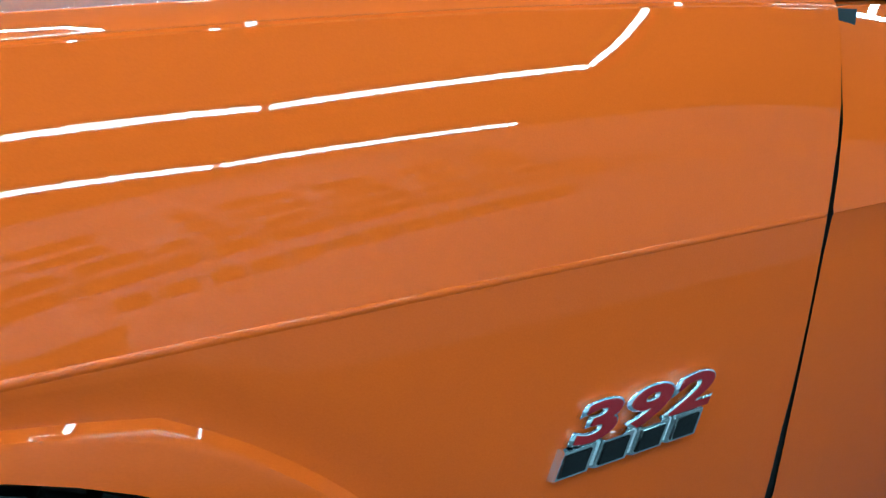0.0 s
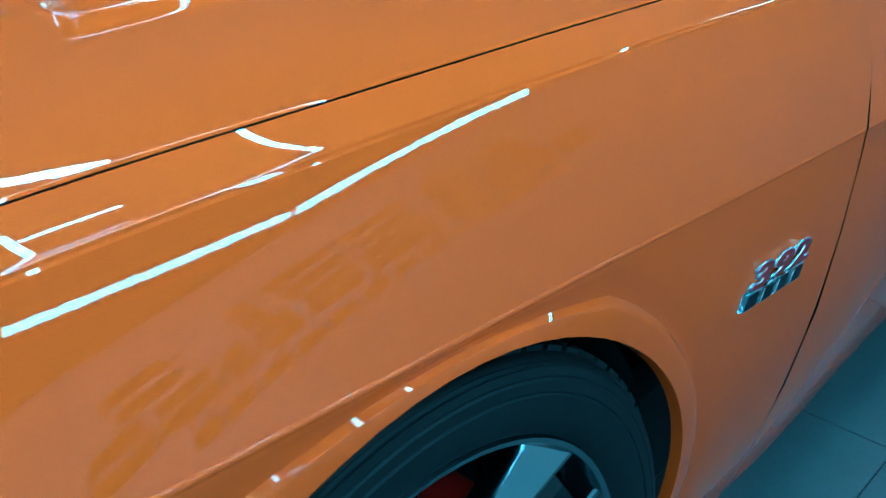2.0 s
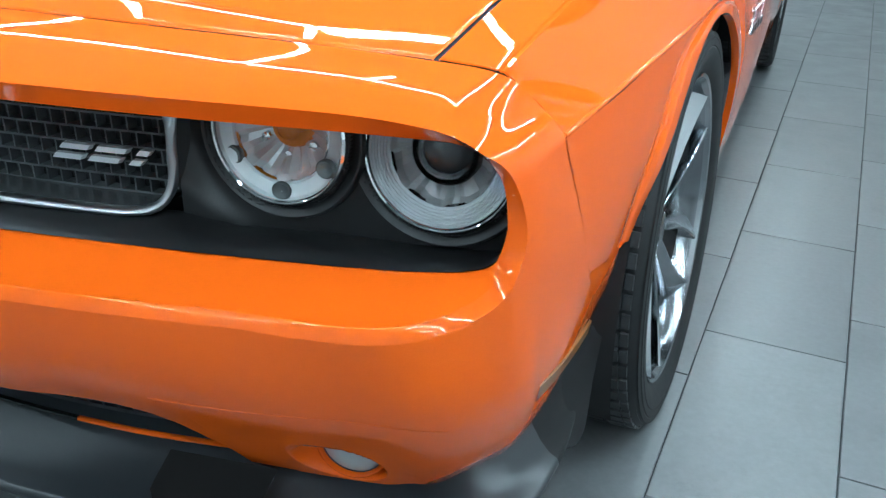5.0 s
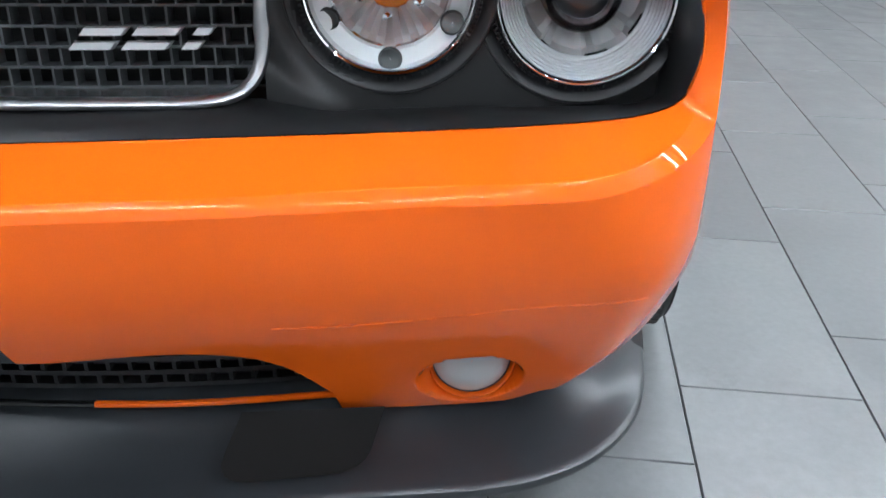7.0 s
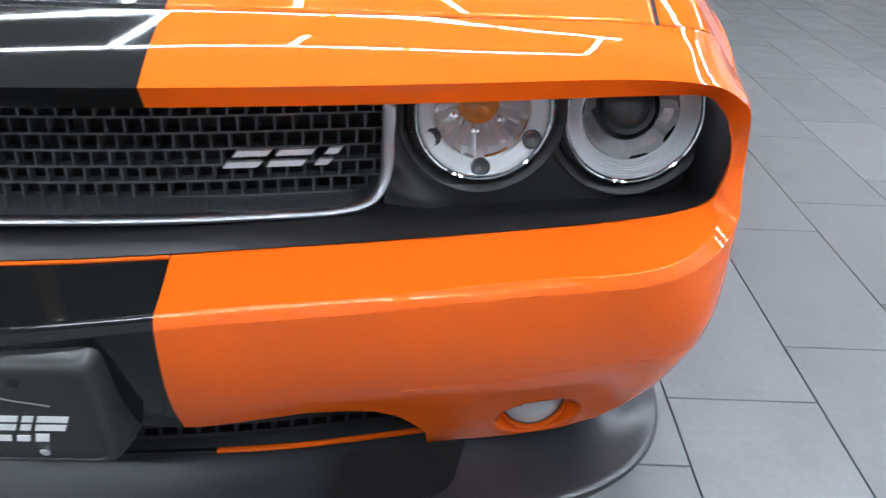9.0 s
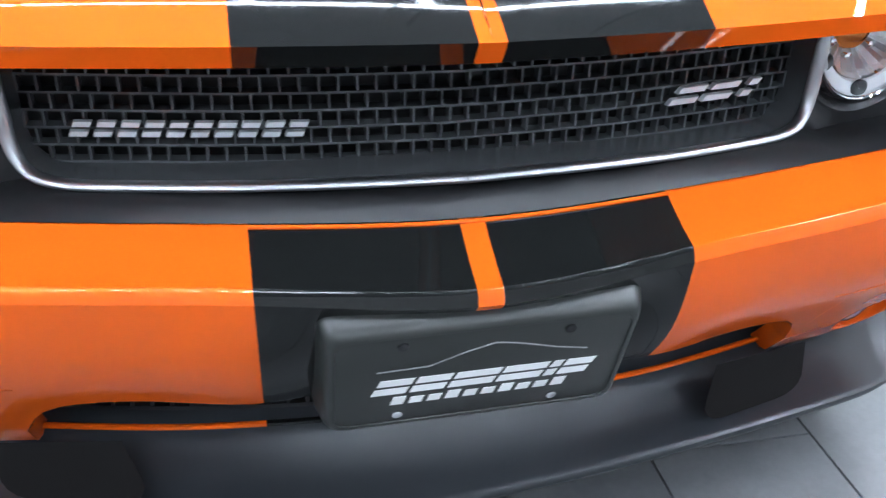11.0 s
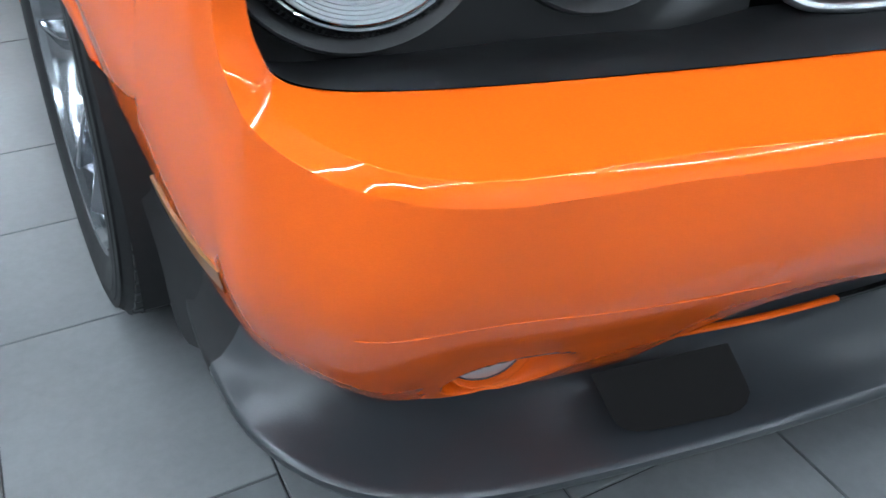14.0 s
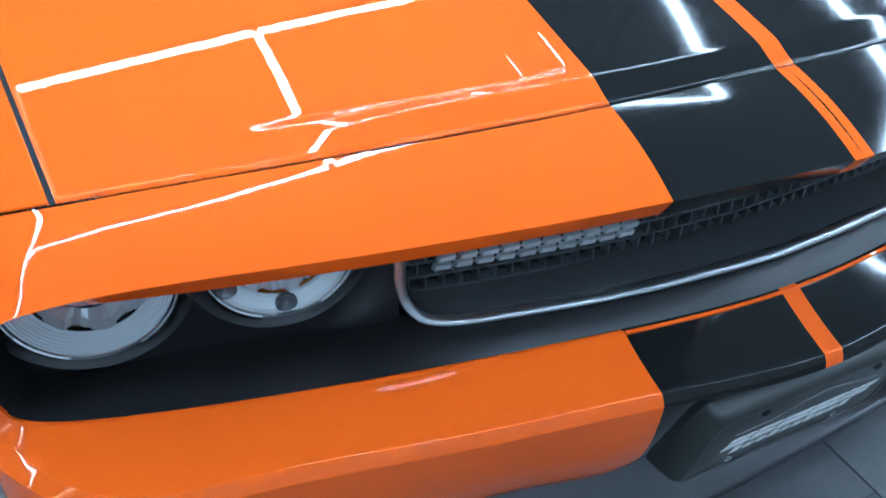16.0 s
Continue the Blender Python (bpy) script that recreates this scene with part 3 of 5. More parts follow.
# black tube as shade in the seam to fenders and hood, a painted flange below the crease
for s in (1, -1):
    seam = [np.array((s, 1, 1)) * (T_LINE(9 * k / 60) + np.array((-0.012 * smoothstep(4.5, 7, 9 * k / 60) - 0.001, 0.002, -0.012 * (1 - smoothstep(4.5, 7, 9 * k / 60))))) for k in range(61)]
    bm = bmesh.new()
    tube(bm, seam[:44], 0.007, 6)
    part("seam_gasket", bm, LINER, bumper)
    joint = [T_LINE(6.95 + 2.12 * k / 30) for k in range(31)]
    rows = [[p + np.array((-0.0026, dy, 0)) for p in joint] for dy in (-0.006, 0.0, 0.012)]
    bm = bmesh.new()
    grid_faces(bm, rows if s > 0 else flip(rows))
    part("seam_flange", bm, PAINT, bumper)
    edge = [np.array(SIDE[5][0]) + (np.array(SIDE[6][0]) - np.array(SIDE[5][0])) * k / 12 for k in range(-1, 13)]
    rows = [[p + np.array((-0.003, 0, dz)) for p in edge] for dz in (-0.008, 0.0, 0.010)]
    bm = bmesh.new()
    grid_faces(bm, rows if s > 0 else flip(rows))
    part("seam_flange", bm, PAINT, bumper)

# ---- front fenders
ARCH_POLY = [(0.405, 0.20), (0.705, 0.20), (0.718, 0.42), (0.742, 0.60), (0.785, 0.787), (0.5, 0), (0.2, 0), (-0.1, 0), (-0.35, 0), (-0.607, 0), (-0.594, 0.70), (-0.573, 0.65), (-0.546, 0.59), (-0.530, 0.557), (-0.522, 0.541), (-0.512, 0.533), (-0.495, 0.5285), (-0.345, 0.505)]
ARCH_POLY = [(y, crease_z(y) if z == 0 else z) for y, z in ARCH_POLY]


def arch_panel(poly, cy, cz, r0, a_end=None):
    """A body side round a wheel arch: outer points along the outline, inner points on the arch."""
    outer = []
    for (ya, za), (yb, zb) in zip(poly, poly[1:]):
        n = max(1, int(math.hypot(yb - ya, zb - za) / 0.035))
        outer += [(ya + (yb - ya) * k / n, za + (zb - za) * k / n) for k in range(n)]
    outer.append(poly[-1])
    angs = [math.atan2(z - cz, y - cy) for y, z in outer]
    angs = [a if a > -1.2 else a + 2 * math.pi for a in angs]
    if a_end is not None:
        turn = next(k for k, a in enumerate(angs) if a > a_end - 0.12)
        for k in range(turn, len(angs)):
            angs[k] = angs[turn] + (a_end - angs[turn]) * (k - turn) / (len(angs) - 1 - turn)
    rows = [[] for _ in range(15)]
    for a, (yo, zo) in zip(angs, outer):
        yi, zi = cy + r0 * math.cos(a), cz + r0 * math.sin(a)
        w = max(math.hypot(yo - yi, zo - zi), 0.004)
        lim = min(1.0, w / 0.075)
        ts = [min(b * lim / w, 1.0) for b in (0.0, 0.003, 0.026, 0.030, 0.033, 0.037, 0.048, 0.062)]
        ts += [ts[-1] + (1 - ts[-1]) * k for k in (0.15, 0.35, 0.6, 0.85, 0.985, 1.0)]
        for k, t in enumerate(ts):
            y, z = yi + (yo - yi) * t, zi + (zo - zi) * t
            d = t * w / lim
            x = side_x(y, z) + (0.0065 * (1 - smoothstep(2.45, 2.75, a)) * (1 - smoothstep(0.029, 0.038, d)) - 0.0045 * math.exp(-((d - 0.045) / 0.014) ** 2)) * (1 - t) ** 0.5
            rows[k + 1].append((x, y, z))
        rows[0].append((rows[1][-1][0] - 0.014, cy + (r0 - 0.001) * math.cos(a), cz + (r0 - 0.001) * math.sin(a)))
    return rows



def build_fender_top():
    """From the hood gap over the ridge to the side crease."""
    prof = []
    for u in steps(50):
        y0h, y1h = -0.661, 0.93
        pts = []
        yh = y0h + (y1h - y0h) * u
        yr = -0.640 + (0.90 + 0.640) * u
        ym = -0.617 + (0.845 + 0.617) * u
        yc = -0.607 + (0.785 + 0.607) * u
        h = np.array((hgap_x(yh) + 0.004, yh, hgap_z(yh)))
        r = np.array((ridge_x(yr), yr, ridge_z(yr)))
        c = np.array((crease_x(yc), yc, crease_z(yc)))
        m = (r + c) / 2 + np.array((0.006, 0, 0.004)) * (0.1 + 0.9 * smoothstep(-0.5, 0.6, yc))
        m[1] = ym
        for v in (0, 0.05, 0.2, 0.35, 0.5, 0.62, 0.72, 0.80, 0.86):
            p = h + (r - h) * v
            p[2] += 0.0030 * (v - v ** 4)
            pts.append(p)
        pts.append(r + (h - r) * 0.09 + np.array((0, 0, 0.0016)))
        pts.append(r + (h - r) * 0.06)
        up = by_index([r, m, c])
        pts.append(r)
        for v in (0.02, 0.1, 0.3, 0.6, 1.0, 1.4, 1.8, 1.96, 1.99, 2.0):
            pts.append(up(v))
        prof.append(pts)
    return [[p[k] for p in prof] for k in range(len(prof[0]))]


for s in (1, -1):
    fender = new("front_fender")
    fender.parent = car
    tagged(fender, "orange front fender with a flared wheel arch")
    rows = lipped(build_fender_top(), 0.0014, "tlr")
    low = arch_panel(ARCH_POLY, ARCH_Y, ARCH_Z, ARCH_R, math.radians(160.5))
    for name, r in (("upper_skin", rows), ("lower_skin", low)):
        bm = bmesh.new()
        grid_faces(bm, r if s > 0 else flip(r))
        part(name, bm, PAINT, fender, "", 30)
    bm = bmesh.new()
    tube(bm, [(s * (crease_x(y) - 0.0034), y, crease_z(y) - 0.0004) for y in [-0.604 + 1.386 * k / 50 for k in range(51)]], 0.0040, 16)
    part("crease_edge", bm, PAINT, fender, "", 60)

# ---- doors and rear quarters
belt_x = natural([0.8, 1.0, 1.5, 2.2, 3.0, 3.9], [0.90, 0.885, 0.87, 0.88, 0.88, 0.80])
belt_z = natural([0.8, 1.0, 1.5, 2.2, 3.0, 3.9], [0.955, 0.965, 0.975, 1.01, 1.03, 1.0])
ZS = (0.20, 0.24, 0.30, 0.42, 0.54, 0.66, 0.75)


def door_front(z):
    return natural([0.2, 0.42, 0.6, 0.787, 0.88, 0.96], [0.705, 0.718, 0.742, 0.785, 0.855, 0.93])(z)


def side_column(y_low, y_crease, y_top, extra=0.004, bow=0.0):
    pts = []
    for z in ZS:
        y = y_low + (y_crease - y_low) * (z - 0.2) / 0.587
        y += bow * (door_front(z) + 0.010 - (0.711 + 0.080 * (z - 0.2) / 0.587))
        pts.append(np.array((side_x(y, z), y, z)))
    for k in (-extra, 0, extra):
        pts.append(np.array((crease_x(y_crease) - abs(k) * 0.3, y_crease, crease_z(y_crease) + k)))
    a = pts[-1]
    b = np.array((belt_x(y_top), y_top, belt_z(y_top)))
    for v in (0.15, 0.4, 0.7, 0.9, 1.0):
        p = a + (b - a) * v
        p[0] += 0.010 * math.sin(math.pi * v)
        pts.append(p)
    pts.append(b + np.array((-0.03, 0, 0.004)))
    return pts


for s in (1, -1):
    cols = []
    for u in steps(30, 0.002):
        cols.append(side_column(0.711 + (1.98 - 0.711) * u, 0.7945 + (2.02 - 0.7945) * u, 0.925 + (2.05 - 0.925) * u, bow=1 - u))
    rows = [[c[k] for c in cols] for k in range(len(cols[0]))]
    bm = bmesh.new()
    R = lipped(rows, 0.0014, "r")
    grid_faces(bm, R if s > 0 else flip(R))
    door = part("door", bm, PAINT, car, "orange door", 30)
    # black strip added behind the door's front gap, as its shade
    bm = bmesh.new()
    rows = []
    for z in [0.2 + 0.76 * k / 24 for k in range(25)]:
        y = door_front(z) + 0.003
        x = side_x(y, min(z, crease_z(y))) - 0.004 - (0.09 * (z - 0.787) / 0.17 if z > 0.787 else 0)
        rows.append([(s * x, y - 0.03, z), (s * x, y + 0.03, z)])
    grid_faces(bm, rows)
    part("door_seal", bm, LINER, door)
    bm = bmesh.new()
    tube(bm, [(s * 0.965, 1.70, 0.905), (s * 0.985, 1.74, 0.905), (s * 0.987, 1.80, 0.905), (s * 0.985, 1.86, 0.905), (s * 0.963, 1.90, 0.905)], 0.011, 8)
    part("door_handle", bm, PAINT, door)
    # rear quarter with its arch
    quarter = new("rear_quarter")
    quarter.parent = car
    poly = [(REAR_Y + 0.36, 0.22), (3.75, 0.30), (3.85, 0.6), (3.88, crease_z(3.88))] + [(y, crease_z(y)) for y in (3.5, 3.2, 2.8, 2.5, 2.2, 2.025)] + [(1.99, 0.42), (1.985, 0.20), (REAR_Y - 0.36, 0.20)]
    low = arch_panel(poly, REAR_Y, 0.37, 0.388)
    up_cols = []
    for u in steps(24, 0.002):
        up_cols.append(side_column(2.0, 2.024 + (3.88 - 2.024) * u, 2.054 + (3.86 - 2.054) * u)[8:])
    up = [[c[k] for c in up_cols] for k in range(len(up_cols[0]))]
    for name, r in (("lower_skin", low), ("upper_skin", up)):
        bm = bmesh.new()
        grid_faces(bm, r if s > 0 else flip(r))
        part(name, bm, PAINT, quarter, "", 30)

# ---- the rest of the shell: cowl, glass, roof, deck, underbody
bm = bmesh.new()
sec = []
for y, half, z0, top, ztop in ((0.90, 0.86, 0.985, 0.70, 0.99), (1.05, 0.86, 0.975, 0.74, 1.08), (1.7, 0.865, 0.985, 0.60, 1.42), (2.3, 0.865, 1.01, 0.58, 1.44), (3.0, 0.86, 1.03, 0.60, 1.24), (3.4, 0.85, 1.03, 0.70, 1.08), (3.88, 0.80, 1.0, 0.76, 1.03)):
    row = []
    for k in range(-6, 7):
        f = k / 6
        if abs(f) > 0.66:
            v = (abs(f) - 0.66) / 0.34
            x, z = top + (half - top) * v, ztop + (z0 - ztop) * v - 0.02 * (1 - v)
        else:
            x, z = abs(f) / 0.66 * top, ztop - 0.02 * (abs(f) / 0.66) ** 2
        row.append((math.copysign(x, f) if f else 0, y, z))
    sec.append(row)
grid_faces(bm, sec[:2])
part("cowl", bm, BLACK_TRIM, car)
bm = bmesh.new()
grid_faces(bm, [sec[1], sec[2]])
part("windscreen", bm, DARK_GLASS, car, "dark tinted windscreen")
bm = bmesh.new()
grid_faces(bm, [sec[2], sec[3], sec[4]])
part("roof", bm, PAINT, car, "orange roof")
bm = bmesh.new()
grid_faces(bm, [sec[4], sec[5]])
part("rear_window", bm, DARK_GLASS, car)
bm = bmesh.new()
grid_faces(bm, [sec[5], sec[6], [(p[0] * 0.98, 3.93, 0.62) for p in sec[6]], [(p[0] * 0.9, 3.85, 0.30) for p in sec[6]]])
part("rear_deck", bm, PAINT, car)
bm = bmesh.new()
box(bm, (0, 1.6, 0.26), (1.44, 4.3, 0.10), bevel=0.02)
box(bm, (0, 1.55, 0.45), (1.20, 1.6, 0.35), bevel=0.02)
box(bm, (0, 0.1, 0.55), (0.98, 1.1, 0.35), bevel=0.02)
part("underbody", bm, LINER, car)
# inner wheel houses
for s in (1, -1):
    for cy, cz in ((ARCH_Y, ARCH_Z), (REAR_Y, 0.37)):
        bm = bmesh.new()
        rows = []
        for x in (0.925, 0.60):
            rows.append([(s * x, cy + 0.392 * math.cos(a), cz + 0.392 * math.sin(a)) for a in [math.radians(-32 + 244 * k / 40) for k in range(41)]])
        grid_faces(bm, rows)
        bm.faces.new([bm.verts.new(p) for p in rows[1]])
        part("wheel_house", bm, LINER, car, "black wheel housing liner")

# ---- black fascia behind the opening, grille, lamps
fascia = new("front_fascia")
fascia.parent = car
tagged(fascia, "satin black panel behind lamps and grille")
back_y = natural([0, 0.2, 0.4, 0.47, 0.6, 0.75, 0.86], [-0.795, -0.780, -0.735, -0.700, -0.655, -0.630, -0.600])
for s in (1, -1):
    rows = []
    OB = by_index(mirrored([O_PTS[5], O_PTS[6], O_PTS[7], O_PTS[8], O_PTS[9]] + OB_PTS))
    cs = [9 * k / 90 for k in range(91)]
    for v in (0, 0.06, 0.3, 0.6, 0.88, 1.0):
        row = []
        for c in cs:
            a = OB(c) + np.array((-0.0005, 0.003, 0.0008))
            xb = min(a[0], 0.838)
            down = smoothstep(3.4, 5.0, c)
            b = np.array((xb, back_y(xb) + 0.004, a[2] * (1 - down) + (0.584 + 0.022 * (1 - smoothstep(0.43, 0.52, xb))) * down))
            p = a + (b - a) * v
            p[2] += 0.004 * math.sin(math.pi * v) * down
            row.append(p)
        rows.append(row)
    bm = bmesh.new()
    grid_faces(bm, rows if s > 0 else flip(rows))
    part("lower_ledge", bm, BLACK_TRIM, fascia, "", 40)
    bm = bmesh.new()
    xs = [0.455 + 0.385 * k / 78 for k in range(79)]
    zs = [0.580 + 0.192 * k / 38 for k in range(39)]


    def panel_y(x, z):
        y = back_y(x) + 0.002
        for cx, cy, cz, rad in LAMPS:
            d = math.hypot(x - cx, z - cz)
            w = 1 - smoothstep(rad + 0.028, rad + 0.050, d)
            y += max(cy + 0.10 * (x - cx) + 0.03 * (z - cz) + 0.008 - y, 0) * w
        return y
    vs = [[bm.verts.new((s * x, panel_y(x, z), z)) for x in xs] for z in zs]
    for i in range(38):
        for j in range(78):
            mx, mz = (xs[j] + xs[j + 1]) / 2, (zs[i] + zs[i + 1]) / 2
            if math.hypot(mx - 0.570, mz - 0.705) > 0.084 + 0.012 and math.hypot(mx - 0.757, mz - 0.698) > 0.089 + 0.012:
                bm.faces.new((vs[i][j], vs[i][j + 1], vs[i + 1][j + 1], vs[i + 1][j]))
    part("lamp_panel", bm, BLACK_TRIM, fascia, "", 40)

# grille: frame, floor, mesh
grille = new("grille")
grille.parent = car
tagged(grille, "black egg-crate grille in a satin silver frame")
half = [(0.0, -0.806, 0.6155), (0.12, -0.798, 0.6145), (0.25, -0.780, 0.612), (0.36, -0.756, 0.6095), (0.415, -0.742, 0.6105), (0.443, -0.731, 0.619), (0.455, -0.723, 0.637), (0.459, -0.719, 0.68), (0.459, -0.716, 0.74), (0.45, -0.716, 0.775)]
fr = chord(half)
loop = [fr(k / 60) for k in range(61)]
for s in (1, -1):
    bm = bmesh.new()
    tube(bm, [(s * p[0], p[1], p[2]) for p in loop], 0.0058, 12, flat=1.45)
    part("grille_frame", bm, SATIN_CHROME, grille, "satin silver frame")
mesh_y = natural([0, 0.2, 0.35, 0.46], [-0.728, -0.715, -0.692, -0.672])
for s in (1, -1):
    bm = bmesh.new()
    rows = []
    for v in (0, 0.15, 0.6, 1.0):
        row = []
        for k in range(61):
            p = fr(k / 60)
            q = np.array((p[0] * 0.985, mesh_y(p[0]) + 0.006, max(p[2] - 0.006, 0.605)))
            row.append((p + (q - p) * v) * (s, 1, 1))
        rows.append(row)
    grid_faces(bm, rows)
    part("grille_floor", bm, SILL_GREY, grille, "grey-black sloping grille sill", 40)
bm = bmesh.new()
CELL_H, CELL_W = 0.0196, 0.0205
rows_z = [0.607 + CELL_H * k for k in range(9)]
for z in rows_z:
    pts = [(x, mesh_y(abs(x)), z) for x in [-0.452 + 0.904 * k / 60 for k in range(61)]]
    rows = [[(p[0], p[1] + dy, p[2] + dz) for p in pts] for dy, dz in ((0, -0.0013), (0, 0.0013), (0.016, 0.0016), (0.016, -0.0016), (0, -0.0013))]
    grid_faces(bm, rows)
for i, z in enumerate(rows_z[:-1]):
    n = int(0.45 / CELL_W)
    for k in range(-n - 1, n + 2):
        x = (k + (0.5 if i % 2 else 0.0)) * CELL_W
        if abs(x) > 0.452:
            continue
        y = mesh_y(abs(x))
        rows = [[(x + dx, y + dy, z + 0.0012), (x + dx, y + dy, z + CELL_H - 0.0012)] for dx, dy in ((-0.0012, 0.001), (0.0012, 0.001), (0.0014, 0.016), (-0.0014, 0.016), (-0.0012, 0.001))]
        grid_faces(bm, rows)
part("grille_mesh", bm, MESHBLACK, grille, "black egg-crate mesh", 30)
bm = bmesh.new()
grid_faces(bm, [[(x, mesh_y(abs(x)) + 0.03, z) for x in [-0.47 + 0.94 * k / 20 for k in range(21)]] for z in (0.60, 0.80)])
part("radiator_screen", bm, LINER, grille)


def head_lamp(cx, cy, cz, r, outer, s):
    lamp = new("head_lamp")
    lamp.parent = car
    tagged(lamp, "round clear head lamp with a projector lens" if outer else "round clear lamp with an amber-tinted bulb reflector")
    ax = Vector((0.10 * s, -1, 0.03)).normalized()
    c = Vector((s * cx, cy, cz))

    def turned(name, profile, material, label="", sharp=38.0, n=64, at=c):
        bm = bmesh.new()
        lathe(bm, profile, ax, at, n)
        return part(name, bm, material, lamp, label, sharp)
    bz = turned("bezel", [(r + 0.021, -0.014), (r + 0.0185, -0.0062), (r + 0.0165, -0.0058), (r + 0.013, -0.008), (r + 0.004, -0.015), (r + 0.002, -0.03)], BLACK_TRIM, "black lamp surround")
    for v in bz.data.vertices:
        v.co.x = math.copysign(min(abs(v.co.x), 0.842), v.co.x)
        v.co.z = min(v.co.z, 0.772)
    # fine teeth round the lens
    bm = bmesh.new()
    q = Vector((0, 0, 1)).rotation_difference(ax).to_matrix()
    for k in range(120):
        a = 2 * math.pi * k / 120
        rows = []
        for da in (-0.012, 0.012):
            rows.append([c + q @ Vector((rr * math.cos(a + da), rr * math.sin(a + da), h)) for rr, h in ((r + 0.001, -0.004), (r + 0.005, -0.005), (r + 0.0065, -0.014))])
        grid_faces(bm, rows)
    part("serrated_ring", bm, BLACK_TRIM, lamp, "fine black serrated ring", 20)
    turned("chrome_ring", [(r + 0.001, -0.012), (r + 0.0005, -0.001), (r - 0.002, 0.001), (r - 0.005, -0.001), (r - 0.006, -0.010)], CHROME)
    if outer:
        ribs = []
        for k in range(7):
            rr = r - 0.006 - 0.0030 * k
            ribs += [(rr, -0.004 - 0.0024 * k), (rr - 0.0010, -0.0024 - 0.0024 * k), (rr - 0.0022, -0.0046 - 0.0024 * k)]
        ribs += [(r - 0.0272, -0.023), (r - 0.0276, -0.030)]
        turned("light_guide_ring", ribs, GREY_REFLECTOR, "frosted ribbed light ring", 25, 96)
        turned("inner_rim", [(r - 0.0265, -0.022), (r - 0.0285, -0.021), (r - 0.030, -0.026)], CHROME)
        # faceted bowl round the projector
        bm = bmesh.new()
        rows = []
        for rr, h in ((r - 0.029, -0.026), (r - 0.034, -0.038), (0.038, -0.052)):
            row = []
            for k in range(48):
                a = 2 * math.pi * k / 48
                row.append(c + q @ Vector((rr * math.cos(a), rr * math.sin(a), h + (0.009, 0.009, -0.006, -0.006, 0.002, 0.006)[k % 6])))
            rows.append(row)
        grid_faces(bm, rows, closed=True)
        part("reflector_bowl", bm, BOWL, lamp, "faceted chrome bowl", 8)
        turned("projector_shroud", [(0.0395, -0.060), (0.0395, -0.034), (0.0375, -0.030), (0.0355, -0.032), (0.035, -0.040)], GLOSS_BLACK)
        turned("projector_lens", [(0.0355, -0.038), (0.031, -0.027), (0.023, -0.020), (0.012, -0.016), (0.0005, -0.015)], LAMP_DARK, "dark glass projector lens", 60)
    else:
        turned("light_guide_ring", [(r - 0.006, -0.006), (r - 0.010, -0.010), (r - 0.012, -0.0105), (r - 0.022, -0.014), (r - 0.0245, -0.014), (r - 0.026, -0.020)], GREY_REFLECTOR, "bright grey ring", 20)
        turned("inner_rim", [(r - 0.0255, -0.017), (r - 0.0275, -0.016), (r - 0.029, -0.021)], CHROME)
        bm = bmesh.new()
        rows = []
        for rr, h in ((r - 0.028, -0.021), (r - 0.034, -0.032), (0.034, -0.046), (0.016, -0.056)):
            row = []
            for k in range(40):
                a = 2 * math.pi * k / 40
                row.append(c + q @ Vector((rr * math.cos(a), rr * math.sin(a), h + (0.007, 0.006, -0.006, 0.002, -0.004)[k % 5] * (rr > 0.02))))
            rows.append(row)
        grid_faces(bm, rows, closed=True)
        part("reflector_bowl", bm, BOWL, lamp, "faceted chrome bowl", 12)
        turned("bulb", [(0.015, -0.062), (0.015, -0.040), (0.011, -0.032), (0.0005, -0.029)], LENS, "clear bulb", 40, 24)
        turned("bulb_base", [(0.026, -0.054), (0.023, -0.046), (0.017, -0.044), (0.009, -0.047), (0.0005, -0.048)], AMBER_BULB, "amber bulb holder", 40, 24)
        for k in range(6):
            a = math.radians(60 * k + 30)
            d = q @ Vector((math.cos(a), math.sin(a), 0))
            turned("bowl_stud", [(0.0055, -0.006), (0.005, 0.004), (0.0005, 0.0055)], CHROME, "", 40, 12, c + d * 0.033 + ax * -0.046)
        for a in (-90, 150 + 58, 30 - 58):
            d = Vector((math.cos(math.radians(a)) * 1.0, 0, math.sin(math.radians(a))))
            p = c + d * (r - 0.0165) + ax * -0.0065
            turned("notch", [(0.0118, -0.005), (0.0118, 0.0), (0.0098, 0.0022), (0.0085, 0.001), (0.0005, -0.001)], CELL_GREY, "smoked half-round cell", 30, 20, p)
    bm = bmesh.new()
    lathe(bm, [(r - 0.004, 0.000), (r - 0.012, 0.006), (r - 0.035, 0.013), (0.03, 0.017), (0.0005, 0.018)], ax, c, 48)
    lens = part("lens", bm, LENS, lamp, "clear domed lens", 60)
    lens.visible_shadow = False


for s in (1, -1):
    for k, at in enumerate(LAMPS):
        head_lamp(*at, k == 1, s)

# ---- lower grille slot with its orange lip, splitter, fog lamps
bm = bmesh.new()
def slot_y(x):
    return -0.705 + 0.075 * (abs(x) / 0.525) ** 2


